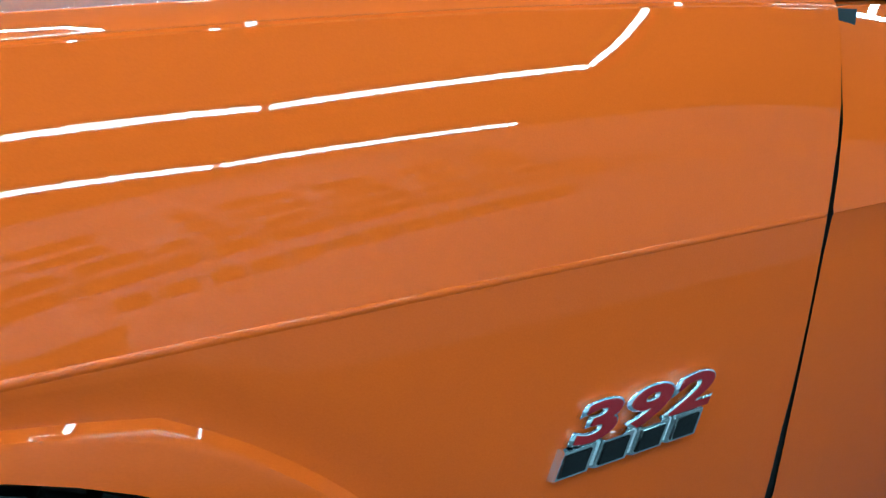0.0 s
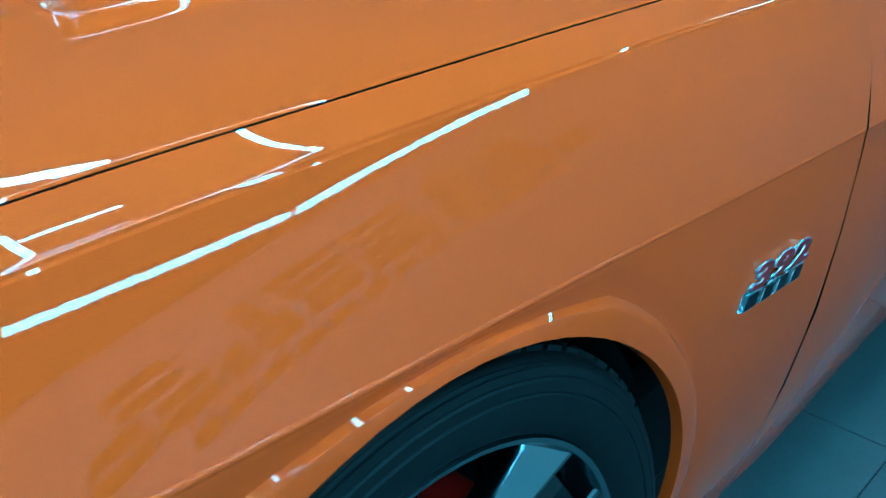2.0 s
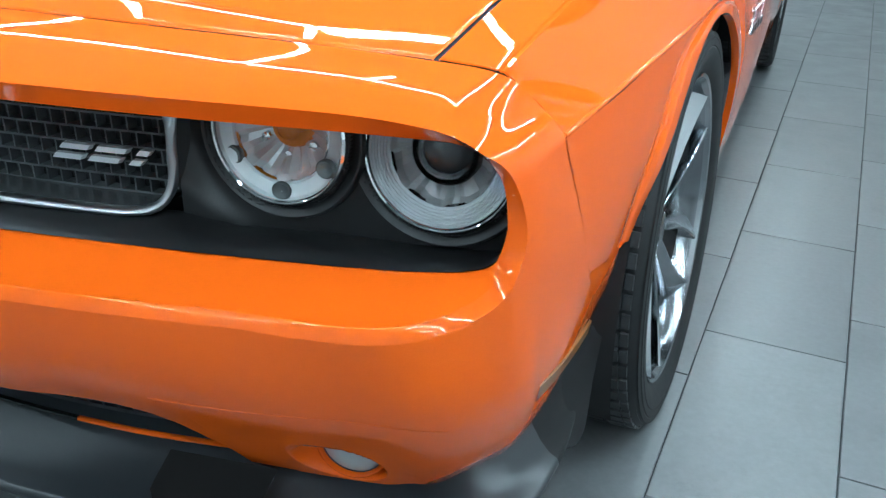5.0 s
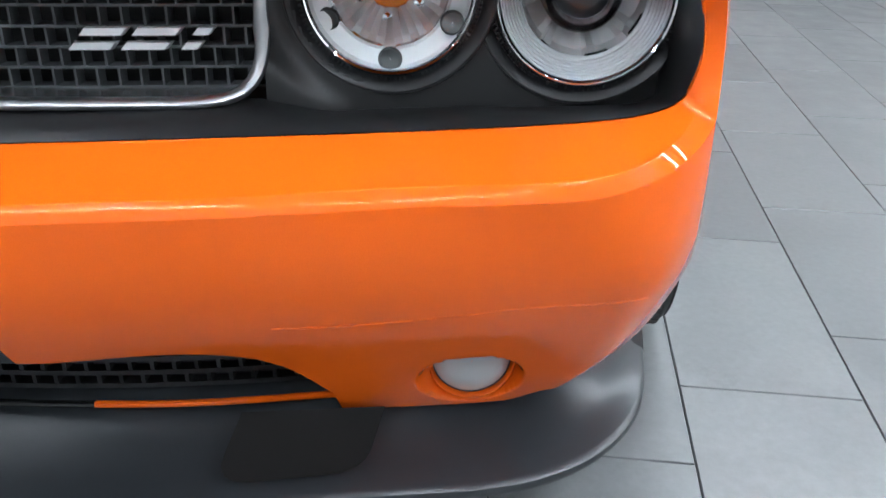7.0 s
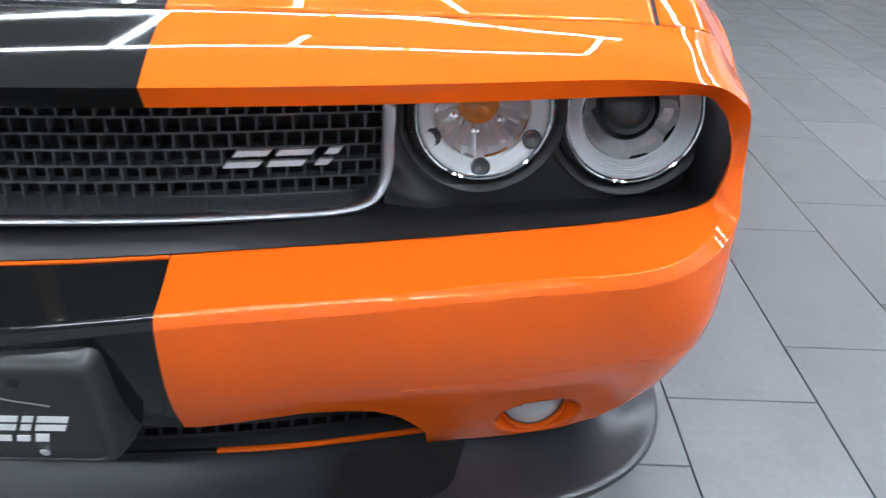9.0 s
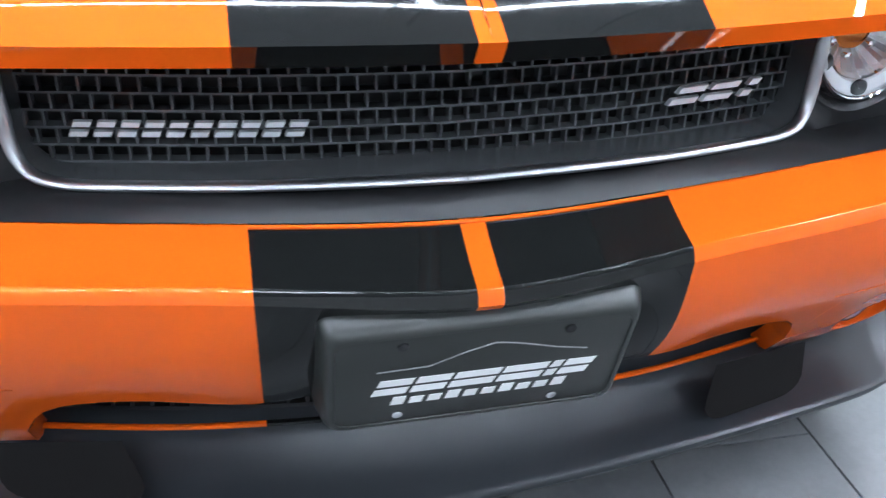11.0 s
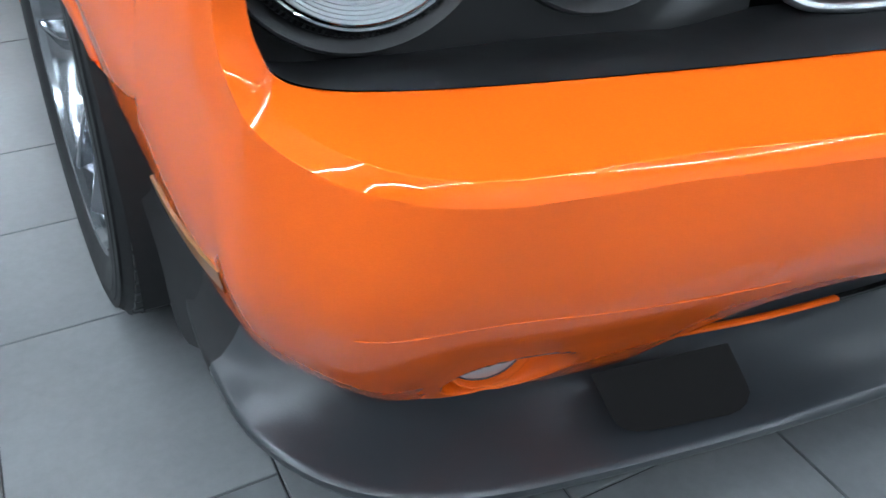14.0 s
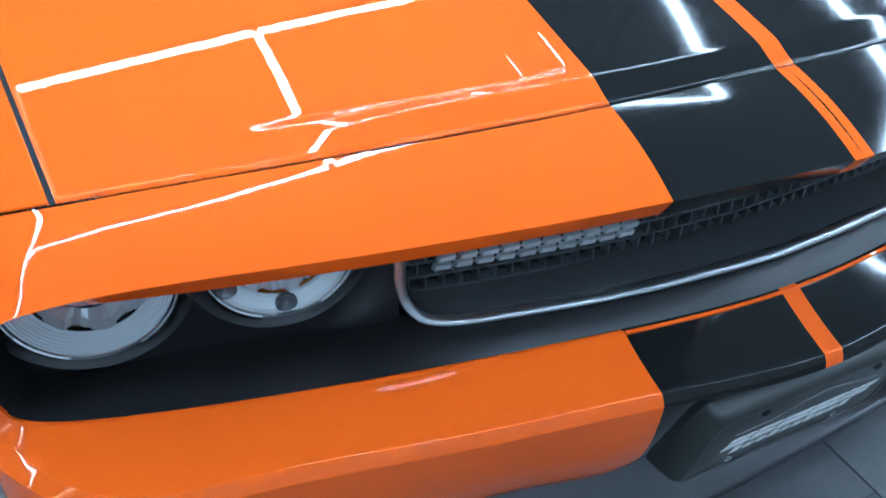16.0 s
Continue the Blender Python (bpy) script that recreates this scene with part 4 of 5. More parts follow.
grid_faces(bm, [[(x, slot_y(x) + 0.035, z) for x in [-0.54 + 1.08 * k / 30 for k in range(31)]] for z in (0.22, 0.40)])
part("lower_grille_back", bm, LINER, car)
bm = bmesh.new()
for i, z in enumerate((0.244, 0.262, 0.280, 0.298, 0.316, 0.334, 0.352)):
    pts = [(x, slot_y(x) - 0.006, z) for x in [-0.515 + 1.03 * k / 50 for k in range(51)]]
    grid_faces(bm, [[(p[0], p[1] + dy, p[2] + dz) for p in pts] for dy, dz in ((0, -0.003), (0, 0.003), (0.015, 0.003), (0.015, -0.003), (0, -0.003))])
    for k in range(-20, 21):
        x = (k + 0.5 * (i % 2)) * 0.025
        if abs(x) < 0.51:
            box(bm, (x, slot_y(x) + 0.002, z + 0.009), (0.005, 0.014, 0.015))
part("lower_grille_mesh", bm, BLACK_TRIM, car, "black lower grille mesh", 30)
bm = bmesh.new()
pts = []
xs = [-0.525 + 1.05 * k / 60 for k in range(61)]
prof = [(0.006, 0.004), (0.002, 0.0052), (-0.001, 0.004), (-0.002, 0.001), (0.0, -0.002), (0.006, -0.003)]
rows = []
for dy, dz in prof:
    rows.append([(x, -0.737 + 0.060 * (abs(x) / 0.525) ** 2 + dy, 0.236 + 0.005 * smoothstep(0.3, 0.52, abs(x)) + dz) for x in xs])
grid_faces(bm, rows)
part("lower_lip", bm, STRIPED, car, "thin orange lip under the lower grille", 30)

EDGE = chord([(0, -0.803, 0.128), (0.16, -0.799, 0.137), (0.42, -0.788, 0.165), (0.606, -0.764, 0.175), (0.70, -0.739, 0.172), (0.765, -0.708, 0.171), (0.82, -0.668, 0.177), (0.855, -0.622, 0.184), (0.878, -0.560, 0.190), (0.885, -0.500, 0.196), (0.888, -0.44, 0.208), (0.886, -0.388, 0.230)])
ROOT = chord([(0, -0.690, 0.225), (0.16, -0.690, 0.225), (0.42, -0.665, 0.225), (0.58, -0.640, 0.232), (0.66, -0.600, 0.222), (0.72, -0.575, 0.225), (0.775, -0.560, 0.240), (0.80, -0.530, 0.262), (0.824, -0.492, 0.284), (0.840, -0.462, 0.298), (0.852, -0.438, 0.308), (0.860, -0.412, 0.312)])
for s in (1, -1):
    bm = bmesh.new()
    cols = []
    for k in range(61):
        t = k / 60
        e, r = EDGE(t), ROOT(t)
        up = np.array((0, 0, 1.0))
        d = (e - r) / np.linalg.norm(e - r)
        col = [r + np.array((0, 0.03, 0.01)), r, r + (e - r) * 0.25 + up * -0.010, r + (e - r) * 0.5 + up * -0.014, r + (e - r) * 0.75 + up * -0.010, r + (e - r) * 0.93, e - d * 0.004 + up * 0.001, e, e + d * 0.001 - up * 0.006, e - d * 0.004 - up * 0.016, e - d * 0.05 - up * 0.026]
        cols.append([q * (s, 1, 1) for q in col])
    grid_faces(bm, [[c[k] for c in cols[:56]] for k in range(len(cols[0]))])
    part("splitter", bm, SPLITTER, car, "grained dark grey plastic chin splitter", 40)
    bm = bmesh.new()
    grid_faces(bm, [[c[k] for c in cols[55:]] for k in range(len(cols[0]))])
    part("splitter_end", bm, LINER, car, "black spat behind the splitter", 40)
    # brake duct: flat black sheet over the splitter, for the shade inside it
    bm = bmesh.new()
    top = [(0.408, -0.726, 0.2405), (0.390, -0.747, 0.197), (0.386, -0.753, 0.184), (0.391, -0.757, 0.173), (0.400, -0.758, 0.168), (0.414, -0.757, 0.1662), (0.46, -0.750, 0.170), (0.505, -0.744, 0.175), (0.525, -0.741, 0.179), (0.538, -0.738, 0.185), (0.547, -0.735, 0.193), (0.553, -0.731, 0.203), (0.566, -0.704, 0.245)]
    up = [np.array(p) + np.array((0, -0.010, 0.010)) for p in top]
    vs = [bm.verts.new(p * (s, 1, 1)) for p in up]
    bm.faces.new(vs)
    part("brake_duct_shade", bm, SHADE_BLACK, car, "flat black sheet for the shade inside the brake duct")
    # wheel-arch extension behind the bumper's side edge
    bm = bmesh.new()
    rear = by_index([(0.911, -0.342, 0.500), (0.911, -0.350, 0.420), (0.906, -0.357, 0.350), (0.901, -0.362, 0.285), (0.900, -0.368, 0.238), (0.899, -0.380, 0.190), (0.893, -0.402, 0.174)])
    fore = by_index([(0.909, -0.350, 0.495), (0.897, -0.350, 0.430), (0.882, -0.358, 0.372), (0.868, -0.388, 0.330), (0.860, -0.420, 0.285), (0.862, -0.450, 0.230), (0.868, -0.470, 0.196)])
    rows = []
    for v in (0, 0.5, 0.94, 1.0):
        rows.append([(fore(6 * k / 30) + (rear(6 * k / 30) - fore(6 * k / 30)) * v) * (s, 1, 1) for k in range(31)])
    for off in ((-0.004, 0.004, 0), (-0.05, 0.006, 0), (-0.20, -0.02, 0)):
        rows.append([(rear(6 * k / 30) + np.array(off)) * (s, 1, 1) for k in range(31)])
    grid_faces(bm, rows)
    part("arch_extension", bm, LINER, car, "black plastic arch extension")

FOG_Z = 0.303
for s in (1, -1):
    fog = new("fog_lamp")
    fog.parent = car
    tagged(fog, "small round fog lamp in an orange pod")
    ax = Vector((0.14 * s, -1, 0.06)).normalized()
    c = Vector((s * 0.661, -0.688 if s > 0 else -0.680, FOG_Z if s > 0 else FOG_Z - 0.006))
    bm = bmesh.new()
    lathe(bm, [(0.048, -0.060), (0.0505, -0.020), (0.0505, -0.010), (0.0495, -0.005), (0.0480, -0.004), (0.0468, -0.006), (0.0460, -0.010), (0.0455, -0.018)], ax, c, 48)
    part("pod", bm, PAINT, fog, "orange pod", 50)
    bm = bmesh.new()
    lathe(bm, [(0.0458, -0.018), (0.0448, -0.011), (0.0432, -0.013)], ax, c, 40)
    part("ring", bm, BLACK_TRIM, fog)
    bm = bmesh.new()
    lathe(bm, [(0.0436, -0.012), (0.038, -0.007), (0.022, -0.004), (0.0005, -0.003)], ax, c, 40)
    part("fog_lens", bm, FOG_GLASS, fog, "frosted clear lens", 60)

# side marker lamps
for s in (1, -1):
    bm = bmesh.new()
    rows = []
    for dz in (-0.013, -0.011, 0.011, 0.013):
        row = []
        for k in range(13):
            y = -0.625 + 0.205 * k / 12
            z = 0.415 - 0.018 * k / 12 + dz
            x = natural([-0.686, -0.625, -0.540, -0.455, -0.38], [0.873, 0.886, 0.896, 0.900, 0.901])(y) - 0.19 * max(0.42 - z, 0) + (0.0018 if abs(dz) < 0.012 else -0.002)
            row.append((s * x, y, z))
        rows.append(row)
    grid_faces(bm, rows)
    part("side_marker", bm, AMBER, car, "long narrow amber side marker lamp", 40)

# ---- wheels


def build_wheel():
    w = new("wheel")
    w.parent = car
    tagged(w, "five-spoke polished grey alloy wheel with a low-profile tyre")
    R, rim = 0.366, 0.280
    bm = bmesh.new()
    prof = [(rim, 0.085), (rim + 0.003, 0.098), (rim + 0.012, 0.106), (rim + 0.030, 0.112), (rim + 0.046, 0.113), (rim + 0.048, 0.1115), (rim + 0.050, 0.113), (rim + 0.060, 0.1128), (rim + 0.062, 0.1108), (rim + 0.0645, 0.1118), (rim + 0.072, 0.110), (R - 0.0145, 0.1068), (R - 0.0125, 0.1038), (R - 0.0105, 0.1045), (R - 0.006, 0.0985), (R - 0.004, 0.092)]
    full = prof + [(R - 0.006, 0.084), (R - 0.006, -0.118)] + [(a, -b - 0.034) for a, b in reversed(prof)]
    lathe(bm, full, (1, 0, 0), (0, 0, 0), 96)
    tyre = part("tyre", bm, RUBBER, w, "low-profile black tyre", 35)
    # tread blocks
    bm = bmesh.new()
    for k in range(72):
        a = 2 * math.pi * k / 72
        for h, hw in ((-0.105, 0.018), (-0.061, 0.017), (-0.018, 0.017), (0.026, 0.017), (0.066, 0.015), (0.089, 0.006), (-0.129, 0.005)):
            rot = Euler((-a, 0, 0)).to_matrix().to_4x4()
            rr = R - (0.0015 if abs(h) > 0.08 else 0)
            rows = []
            for dx in (-hw, hw):
                rows.append([Vector((h + dx, (rr + dr) * math.sin(a + da), (rr + dr) * math.cos(a + da))) for dr, da in ((-0.006, -0.034), (0.002, -0.031), (0.002, 0.031), (-0.006, 0.034))])
            grid_faces(bm, rows)
            for row in rows:
                bm.faces.new([bm.verts.new(p) for p in row])
    part("tread", bm, TREAD, w, "", 30)
    bm = bmesh.new()
    lathe(bm, [(rim - 0.002, 0.084), (rim + 0.004, 0.096), (rim + 0.001, 0.102), (rim - 0.005, 0.100), (rim - 0.010, 0.090)], (1, 0, 0), (0, 0, 0), 72)
    part("rim", bm, RIM, w, "polished grey rim", 35)
    bm = bmesh.new()
    lathe(bm, [(rim - 0.010, 0.090), (rim - 0.018, 0.070), (rim - 0.021, 0.03), (rim - 0.026, -0.06), (rim - 0.005, -0.1)], (1, 0, 0), (0, 0, 0), 72)
    part("barrel", bm, RIM_DARK, w, "dark grey barrel", 35)
    bm = bmesh.new()
    lathe(bm, [(0.195, -0.006), (0.195, 0.0), (0.10, 0.0), (0.095, 0.012), (0.05, 0.012)], (1, 0, 0), (-0.060, 0, 0), 48)
    part("brake_disc", bm, STEEL, w)
    bm = bmesh.new()
    lathe(bm, [(0.262, -0.09), (0.0005, -0.09)], (1, 0, 0), (0, 0, 0), 48)
    part("wheel_back", bm, LINER, w)
    # five pairs of narrow arms, each with a knee, a crisp ridge and deep sides
    for k in range(5):
        bm = bmesh.new()
        for sgn in (1, -1):
            secs = []
            for t, off, wd in ((0.0, 0.012, 0.0080), (0.10, 0.017, 0.0085), (0.25, 0.027, 0.0095), (0.42, 0.042, 0.0110), (0.55, 0.052, 0.0130), (0.68, 0.059, 0.0165), (0.84, 0.065, 0.0215), (0.95, 0.068, 0.0250), (1.0, 0.069, 0.0260)):
                face = 0.057 + 0.040 * t
                r = 0.040 + (rim - 0.006 - 0.040) * t
                ring = []
                for du, dh in ((-0.95, -0.040), (-1.0, -0.003), (-0.9, 0.0), (-0.66, 0.0005), (0.9, -0.012 - 0.010 * t), (1.0, -0.016 - 0.010 * t), (1.02, -0.045)):
                    ring.append(Vector((face + dh, sgn * (off + du * wd), r)))
                secs.append(ring)
            grid_faces(bm, secs)
        bmesh.ops.rotate(bm, cent=(0, 0, 0), matrix=Euler((2 * math.pi * k / 5 + 0.314, 0, 0)).to_matrix(), verts=bm.verts)
        spoke = part("spoke", bm, RIM, w, "", 24)
        # black sheet across the open gap, in place of the shade between the arms
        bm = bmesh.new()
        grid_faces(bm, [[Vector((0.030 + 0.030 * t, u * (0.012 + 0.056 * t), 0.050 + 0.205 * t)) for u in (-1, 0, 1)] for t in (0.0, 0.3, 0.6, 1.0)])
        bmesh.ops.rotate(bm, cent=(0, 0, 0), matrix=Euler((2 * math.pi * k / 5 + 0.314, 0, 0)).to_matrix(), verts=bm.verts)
        part("spoke_gap_shade", bm, SHADE_BLACK, spoke, "black sheet for the shade between the spoke's arms")
    bm = bmesh.new()
    lathe(bm, [(0.068, 0.015), (0.066, 0.044), (0.056, 0.050), (0.040, 0.052), (0.036, 0.060), (0.030, 0.064), (0.0005, 0.064)], (1, 0, 0), (0, 0, 0), 40)
    part("hub", bm, RIM, w, "", 35)
    bm = bmesh.new()
    lathe(bm, [(0.028, 0.062), (0.027, 0.068), (0.0005, 0.069)], (1, 0, 0), (0, 0, 0), 32)
    part("hub_cap", bm, GLOSS_BLACK, w)
    for k in range(5):
        a = -2 * math.pi * (k + 0.5) / 5 - 0.314
        bm = bmesh.new()
        lathe(bm, [(0.010, 0.03), (0.010, 0.056), (0.007, 0.060), (0.0005, 0.060)], (1, 0, 0), (0, 0.056 * math.sin(a), 0.056 * math.cos(a)), 6)
        part("wheel_nut", bm, RIM, w, "", 30)
    bm = bmesh.new()
    box(bm, (-0.035, 0.150, 0.02), (0.05, 0.06, 0.18), bevel=0.012)
    part("brake_caliper", bm, BRAKE_RED, w, "red brake caliper")
    return w


wheel = build_wheel()
CAMBER = Matrix.Rotation(math.radians(-2.4), 4, "Y")
TOE = Matrix.Rotation(math.radians(-1.5), 4, "Z")
wheel.matrix_basis = Matrix.Translation((0.854, WHEEL_Y, WHEEL_Z)) @ TOE @ CAMBER
copy_thing(wheel, pose(0.85, REAR_Y, WHEEL_Z))
copy_thing(wheel, Matrix.Translation((-0.832, WHEEL_Y, WHEEL_Z)) @ Matrix.Rotation(math.pi + math.radians(1.3), 4, "Z") @ CAMBER)
copy_thing(wheel, Matrix.Translation((-0.85, REAR_Y, WHEEL_Z)) @ Matrix.Rotation(math.pi, 4, "Z"))

# ---------------------------------------------------------------- badges, plate


def slanted_block(bm, x0, x1, z0, z1, place, depth, lean=0.35, mat=0, bevel=0.0):
    """A plain raised block in the plane of a badge: place(u, v, d) gives the spot u along, v up, d out."""
    q = [(x0 + lean * 0.0, z0), (x1, z0), (x1 + lean * (z1 - z0), z1), (x0 + lean * (z1 - z0), z1)]
    low = [bm.verts.new(place(u, v, 0.0)) for u, v in q]
    c = (sum(u for u, _ in q) / 4, sum(v for _, v in q) / 4)
    top = [bm.verts.new(place(u + (c[0] - u) * bevel, v + (c[1] - v) * bevel, depth)) for u, v in q]
    for k in range(4):
        f = bm.faces.new((low[k], low[(k + 1) % 4], top[(k + 1) % 4], top[k]))
        f.material_index = mat
    f = bm.faces.new(top)
    f.material_index = mat


def digits(text, size, material, parent, m, extrude, bevel, label="", shear=0.25, name="numerals"):
    cu = bpy.data.curves.new(name, "FONT")
    cu.body = text
    cu.size = size
    cu.extrude = extrude
    cu.bevel_depth = bevel
    cu.shear = shear
    cu.offset = 0.0011
    cu.align_x = "CENTER"
    tmp = bpy.data.objects.new(name, cu)
    dg = bpy.context.evaluated_depsgraph_get()
    scene.collection.objects.link(tmp)
    dg.update()
    me = bpy.data.meshes.new_from_object(tmp.evaluated_get(dg))
    bpy.data.objects.remove(tmp)
    me.materials.clear()
    me.materials.append(material)
    ob = new(name, me)
    ob.parent = parent
    ob.matrix_basis = m
    if label:
        tagged(ob, label)
    return ob


# fender badges
for s in (1, -1):
    badge = new("fender_badge")
    badge.parent = car
    tagged(badge, "red 392 numerals over black blocks, edged in chrome")
    cy, cz = 0.553, 0.662
    nx = Vector((0.995, -0.06, 0.0))
    o = Vector((side_x(cy, cz) + 0.001, cy, cz))
    along = Vector((0.06, 0.995, 0.0))
    upv = Vector((-0.05, 0, 1)).normalized()

    def spot(u, v, d, o=o, s=s):
        p = o + along * u + upv * v + nx * d
        return (s * p.x, p.y, p.z)
    # numerals stand on the upper half
    if s > 0:
        base = Matrix((along, upv, along.cross(upv))).transposed().to_4x4()
        base.translation = o - upv * 0.001 + along * 0.004
    else:
        a2 = Vector((0.06, -0.995, 0.0))
        base = Matrix((a2, upv, a2.cross(upv))).transposed().to_4x4()
        p = o - upv * 0.001 + along * 0.004
        base.translation = (-p.x, p.y, p.z)
    for n, ch in enumerate("392"):
        at = base @ Matrix.Translation(((n - 1) * 0.0485 + 0.001, 0.0, 0.0)) @ Matrix.Diagonal((1.75, 0.74, 1, 1))
        digits(ch, 0.050, CHROME, badge, at, 0.0035, 0.0022, "chrome edging", name="numeral_edge")
        digits(ch, 0.050, RED, badge, at @ Matrix.Translation((0, 0, 0.0042)), 0.0022, 0.0002, "red numeral", name="numeral")
    for k in range(4):
        bm = bmesh.new()
        slanted_block(bm, -0.081 + 0.0365 * k, -0.081 + 0.0365 * k + 0.0335, -0.024, -0.003, spot, 0.006, 0.5, bevel=0.12)
        edge = part("block_edge", bm, CHROME, badge, "chrome edge", 20)
        bm = bmesh.new()
        slanted_block(bm, -0.0768 + 0.0365 * k, -0.0768 + 0.0365 * k + 0.0255, -0.0213, -0.0057, lambda u, v, d: spot(u, v, d + 0.0045), 0.0028, 0.5, bevel=0.08)
        part("block", bm, GLOSS_BLACK, badge, "black block", 20)


def grille_spot(u, v, d):
    return (u, mesh_y(abs(u)) - 0.004 - d, v)


# silver badges on the grille: plain slanted blocks, each of two bars
def block_badge(name, spans, z0, z1, lean, label):
    badge = new(name)
    badge.parent = grille
    tagged(badge, label)
    for xa, xb in spans:
        h = (z1 - z0) * 0.36
        for low in (z0, z1 - h):
            off = lean * (low - z0)
            bm = bmesh.new()
            slanted_block(bm, xa + off, xb + off, low, low + h, grille_spot, 0.007, lean, bevel=0.08)
            part("bar", bm, BADGE_SILVER, badge, "", 20)


block_badge("wide_badge", [(0.268, 0.309), (0.316, 0.359), (0.372, 0.388)], 0.6455, 0.6665, 0.85, "silver badge of three slanted blocks")
block_badge("long_badge", [(-0.407 + 0.0249 * k, -0.407 + 0.0249 * k + 0.0195) for k in range(10)], 0.6405, 0.6575, 0.45, "narrow silver badge of ten slanted blocks")

# narrow orange edge left above the stripes
bm = bmesh.new()
tube(bm, [OB_LINE(5.0 + 2.0 * k / 60) + np.array((0, -0.003, 0.0)) for k in range(61)], 0.0026, 8)
part("upper_edge", bm, PAINT, bumper)

# number-plate holder with a blank plate
plate = new("plate_holder")
plate.parent = car
tagged(plate, "black plate holder with white print bars and four screws")
tilt = math.atan2(0.033, 0.118)
pm = Matrix.Translation((0.0, -0.899, 0.434)) @ Matrix.Rotation(tilt, 4, "X")


def plate_spot(u, v, d):
    return tuple(pm @ Vector((u, -d, v)))


bm = bmesh.new()
ring = []
for d, gx, gz in ((-0.060, 0.017, 0.014), (-0.030, 0.013, 0.012), (-0.004, 0.006, 0.007), (0.004, 0.003, 0.003), (0.008, -0.002, -0.002), (0.008, -0.005, -0.006), (0.004, -0.007, -0.008)):
    row = []
    hx, hz, r = 0.163 + gx, 0.080 + gz, 0.016
    for cx, cz, a0 in ((hx - r, hz - r, 0), (-hx + r, hz - r, 90), (-hx + r, -hz + r, 180), (hx - r, -hz + r, 270)):
        for k in range(6):
            a = math.radians(a0 + 18 * k)
            row.append(plate_spot(cx + r * math.cos(a), cz + r * math.sin(a), d))
    ring.append(row)
grid_faces(bm, ring, closed=True)
part("holder", bm, PLATE_BLACK, plate, "black moulded holder", 35)
bm = bmesh.new()
box(bm, (0, 0, 0), (0.318, 0.003, 0.152), bevel=0.001)
bmesh.ops.transform(bm, matrix=pm @ Matrix.Translation((0, -0.005, 0)), verts=bm.verts)
part("plate", bm, PLATE_BLACK, plate, "black dealer plate")


def printed(x0p, x1p, z0p, z1p, lift, lean):
    bm = bmesh.new()
    slanted_block(bm, x0p, x1p, z0p, z1p, lambda u, v, d: plate_spot(u, v, d + lift), 0.0006, lean)
    part("white_bar", bm, WHITE_PRINT, plate, smooth=False)


x = -0.120
for w in (0.042, 0.042, 0.054, 0.054, 0.016, 0.037):
    printed(x, x + w - 0.0045, -0.021, -0.0105, 0.0068, 0.4)
    printed(x + 0.006, x + w + 0.0015, -0.0060, 0.0045, 0.0068, 0.4)
    x += w
for k in range(10):
    x = -0.098 + k * 0.0202
    printed(x, x + 0.0145, -0.041, -0.027 if k % 3 == 0 else -0.030, 0.0068, 0.25)
bm = bmesh.new()
tube(bm, [plate_spot(u, v, 0.0070) for u, v in ((-0.115, 0.020), (-0.06, 0.022), (-0.02, 0.040), (0.01, 0.050), (0.03, 0.046), (0.05, 0.040), (0.08, 0.030), (0.115, 0.022))], 0.0009, 5)
part("grey_line", bm, GREY_PRINT, plate)
for u in (-0.089, 0.089):
    for v, mat in ((-0.0600, CHROME), (0.0600, LINER)):
        bm = bmesh.new()
        lathe(bm, [(0.0062, 0.0), (0.0060, 0.002), (0.0035, 0.0035), (0.0005, 0.0036)], pm.to_3x3() @ Vector((0, -1, 0)), plate_spot(u, v, 0.0066), 16)
        part("screw", bm, mat, plate, "chrome screw" if mat is CHROME else "")

# ---------------------------------------------------------------- the room
ROOM = (-5.0, 3.55, -5.5, 8.5, 2.95)  # x0 x1 y0 y1 height
x0, x1, y0, y1, top = ROOM


def slab(name, lo, hi, material, label, category):
    bm = bmesh.new()
    c = [(a + b) / 2 for a, b in zip(lo, hi)]
    box(bm, c, [b - a for a, b in zip(lo, hi)])
    ob = finish(bm, name, material, smooth=False)
    return tagged(ob, label, category, kind="structure")


floor = slab("floor", (x0, y0, -0.12), (x1, y1, -0.004), GROUT, "dark grouted base of the tiled showroom floor", "floor")
slab("wall_east", (x1, y0, -0.12), (x1 + 0.15, y1, top), WALL, "plain white painted showroom wall", "wall")
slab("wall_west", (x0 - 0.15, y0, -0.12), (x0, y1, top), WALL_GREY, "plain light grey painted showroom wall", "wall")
slab("wall_south", (x0, y0 - 0.15, -0.12), (x1, y0, top), WALL, "plain white painted showroom wall", "wall")
slab("wall_north", (x0, y1, -0.12), (x1, y1 + 0.15, top), WALL, "plain white painted showroom wall", "wall")
slab("ceiling", (x0, y0, top), (x1, y1, top + 0.15), CEILING, "dark grey painted showroom ceiling", "ceiling")

# wall sign, plain dark blocks
sign = new("wall_sign")
tagged(sign, "dark block lettering on the white wall", "sign")
bm = bmesh.new()


def wall_spot(u, v, d):
    return (x1 - 0.004 - d, u, v)


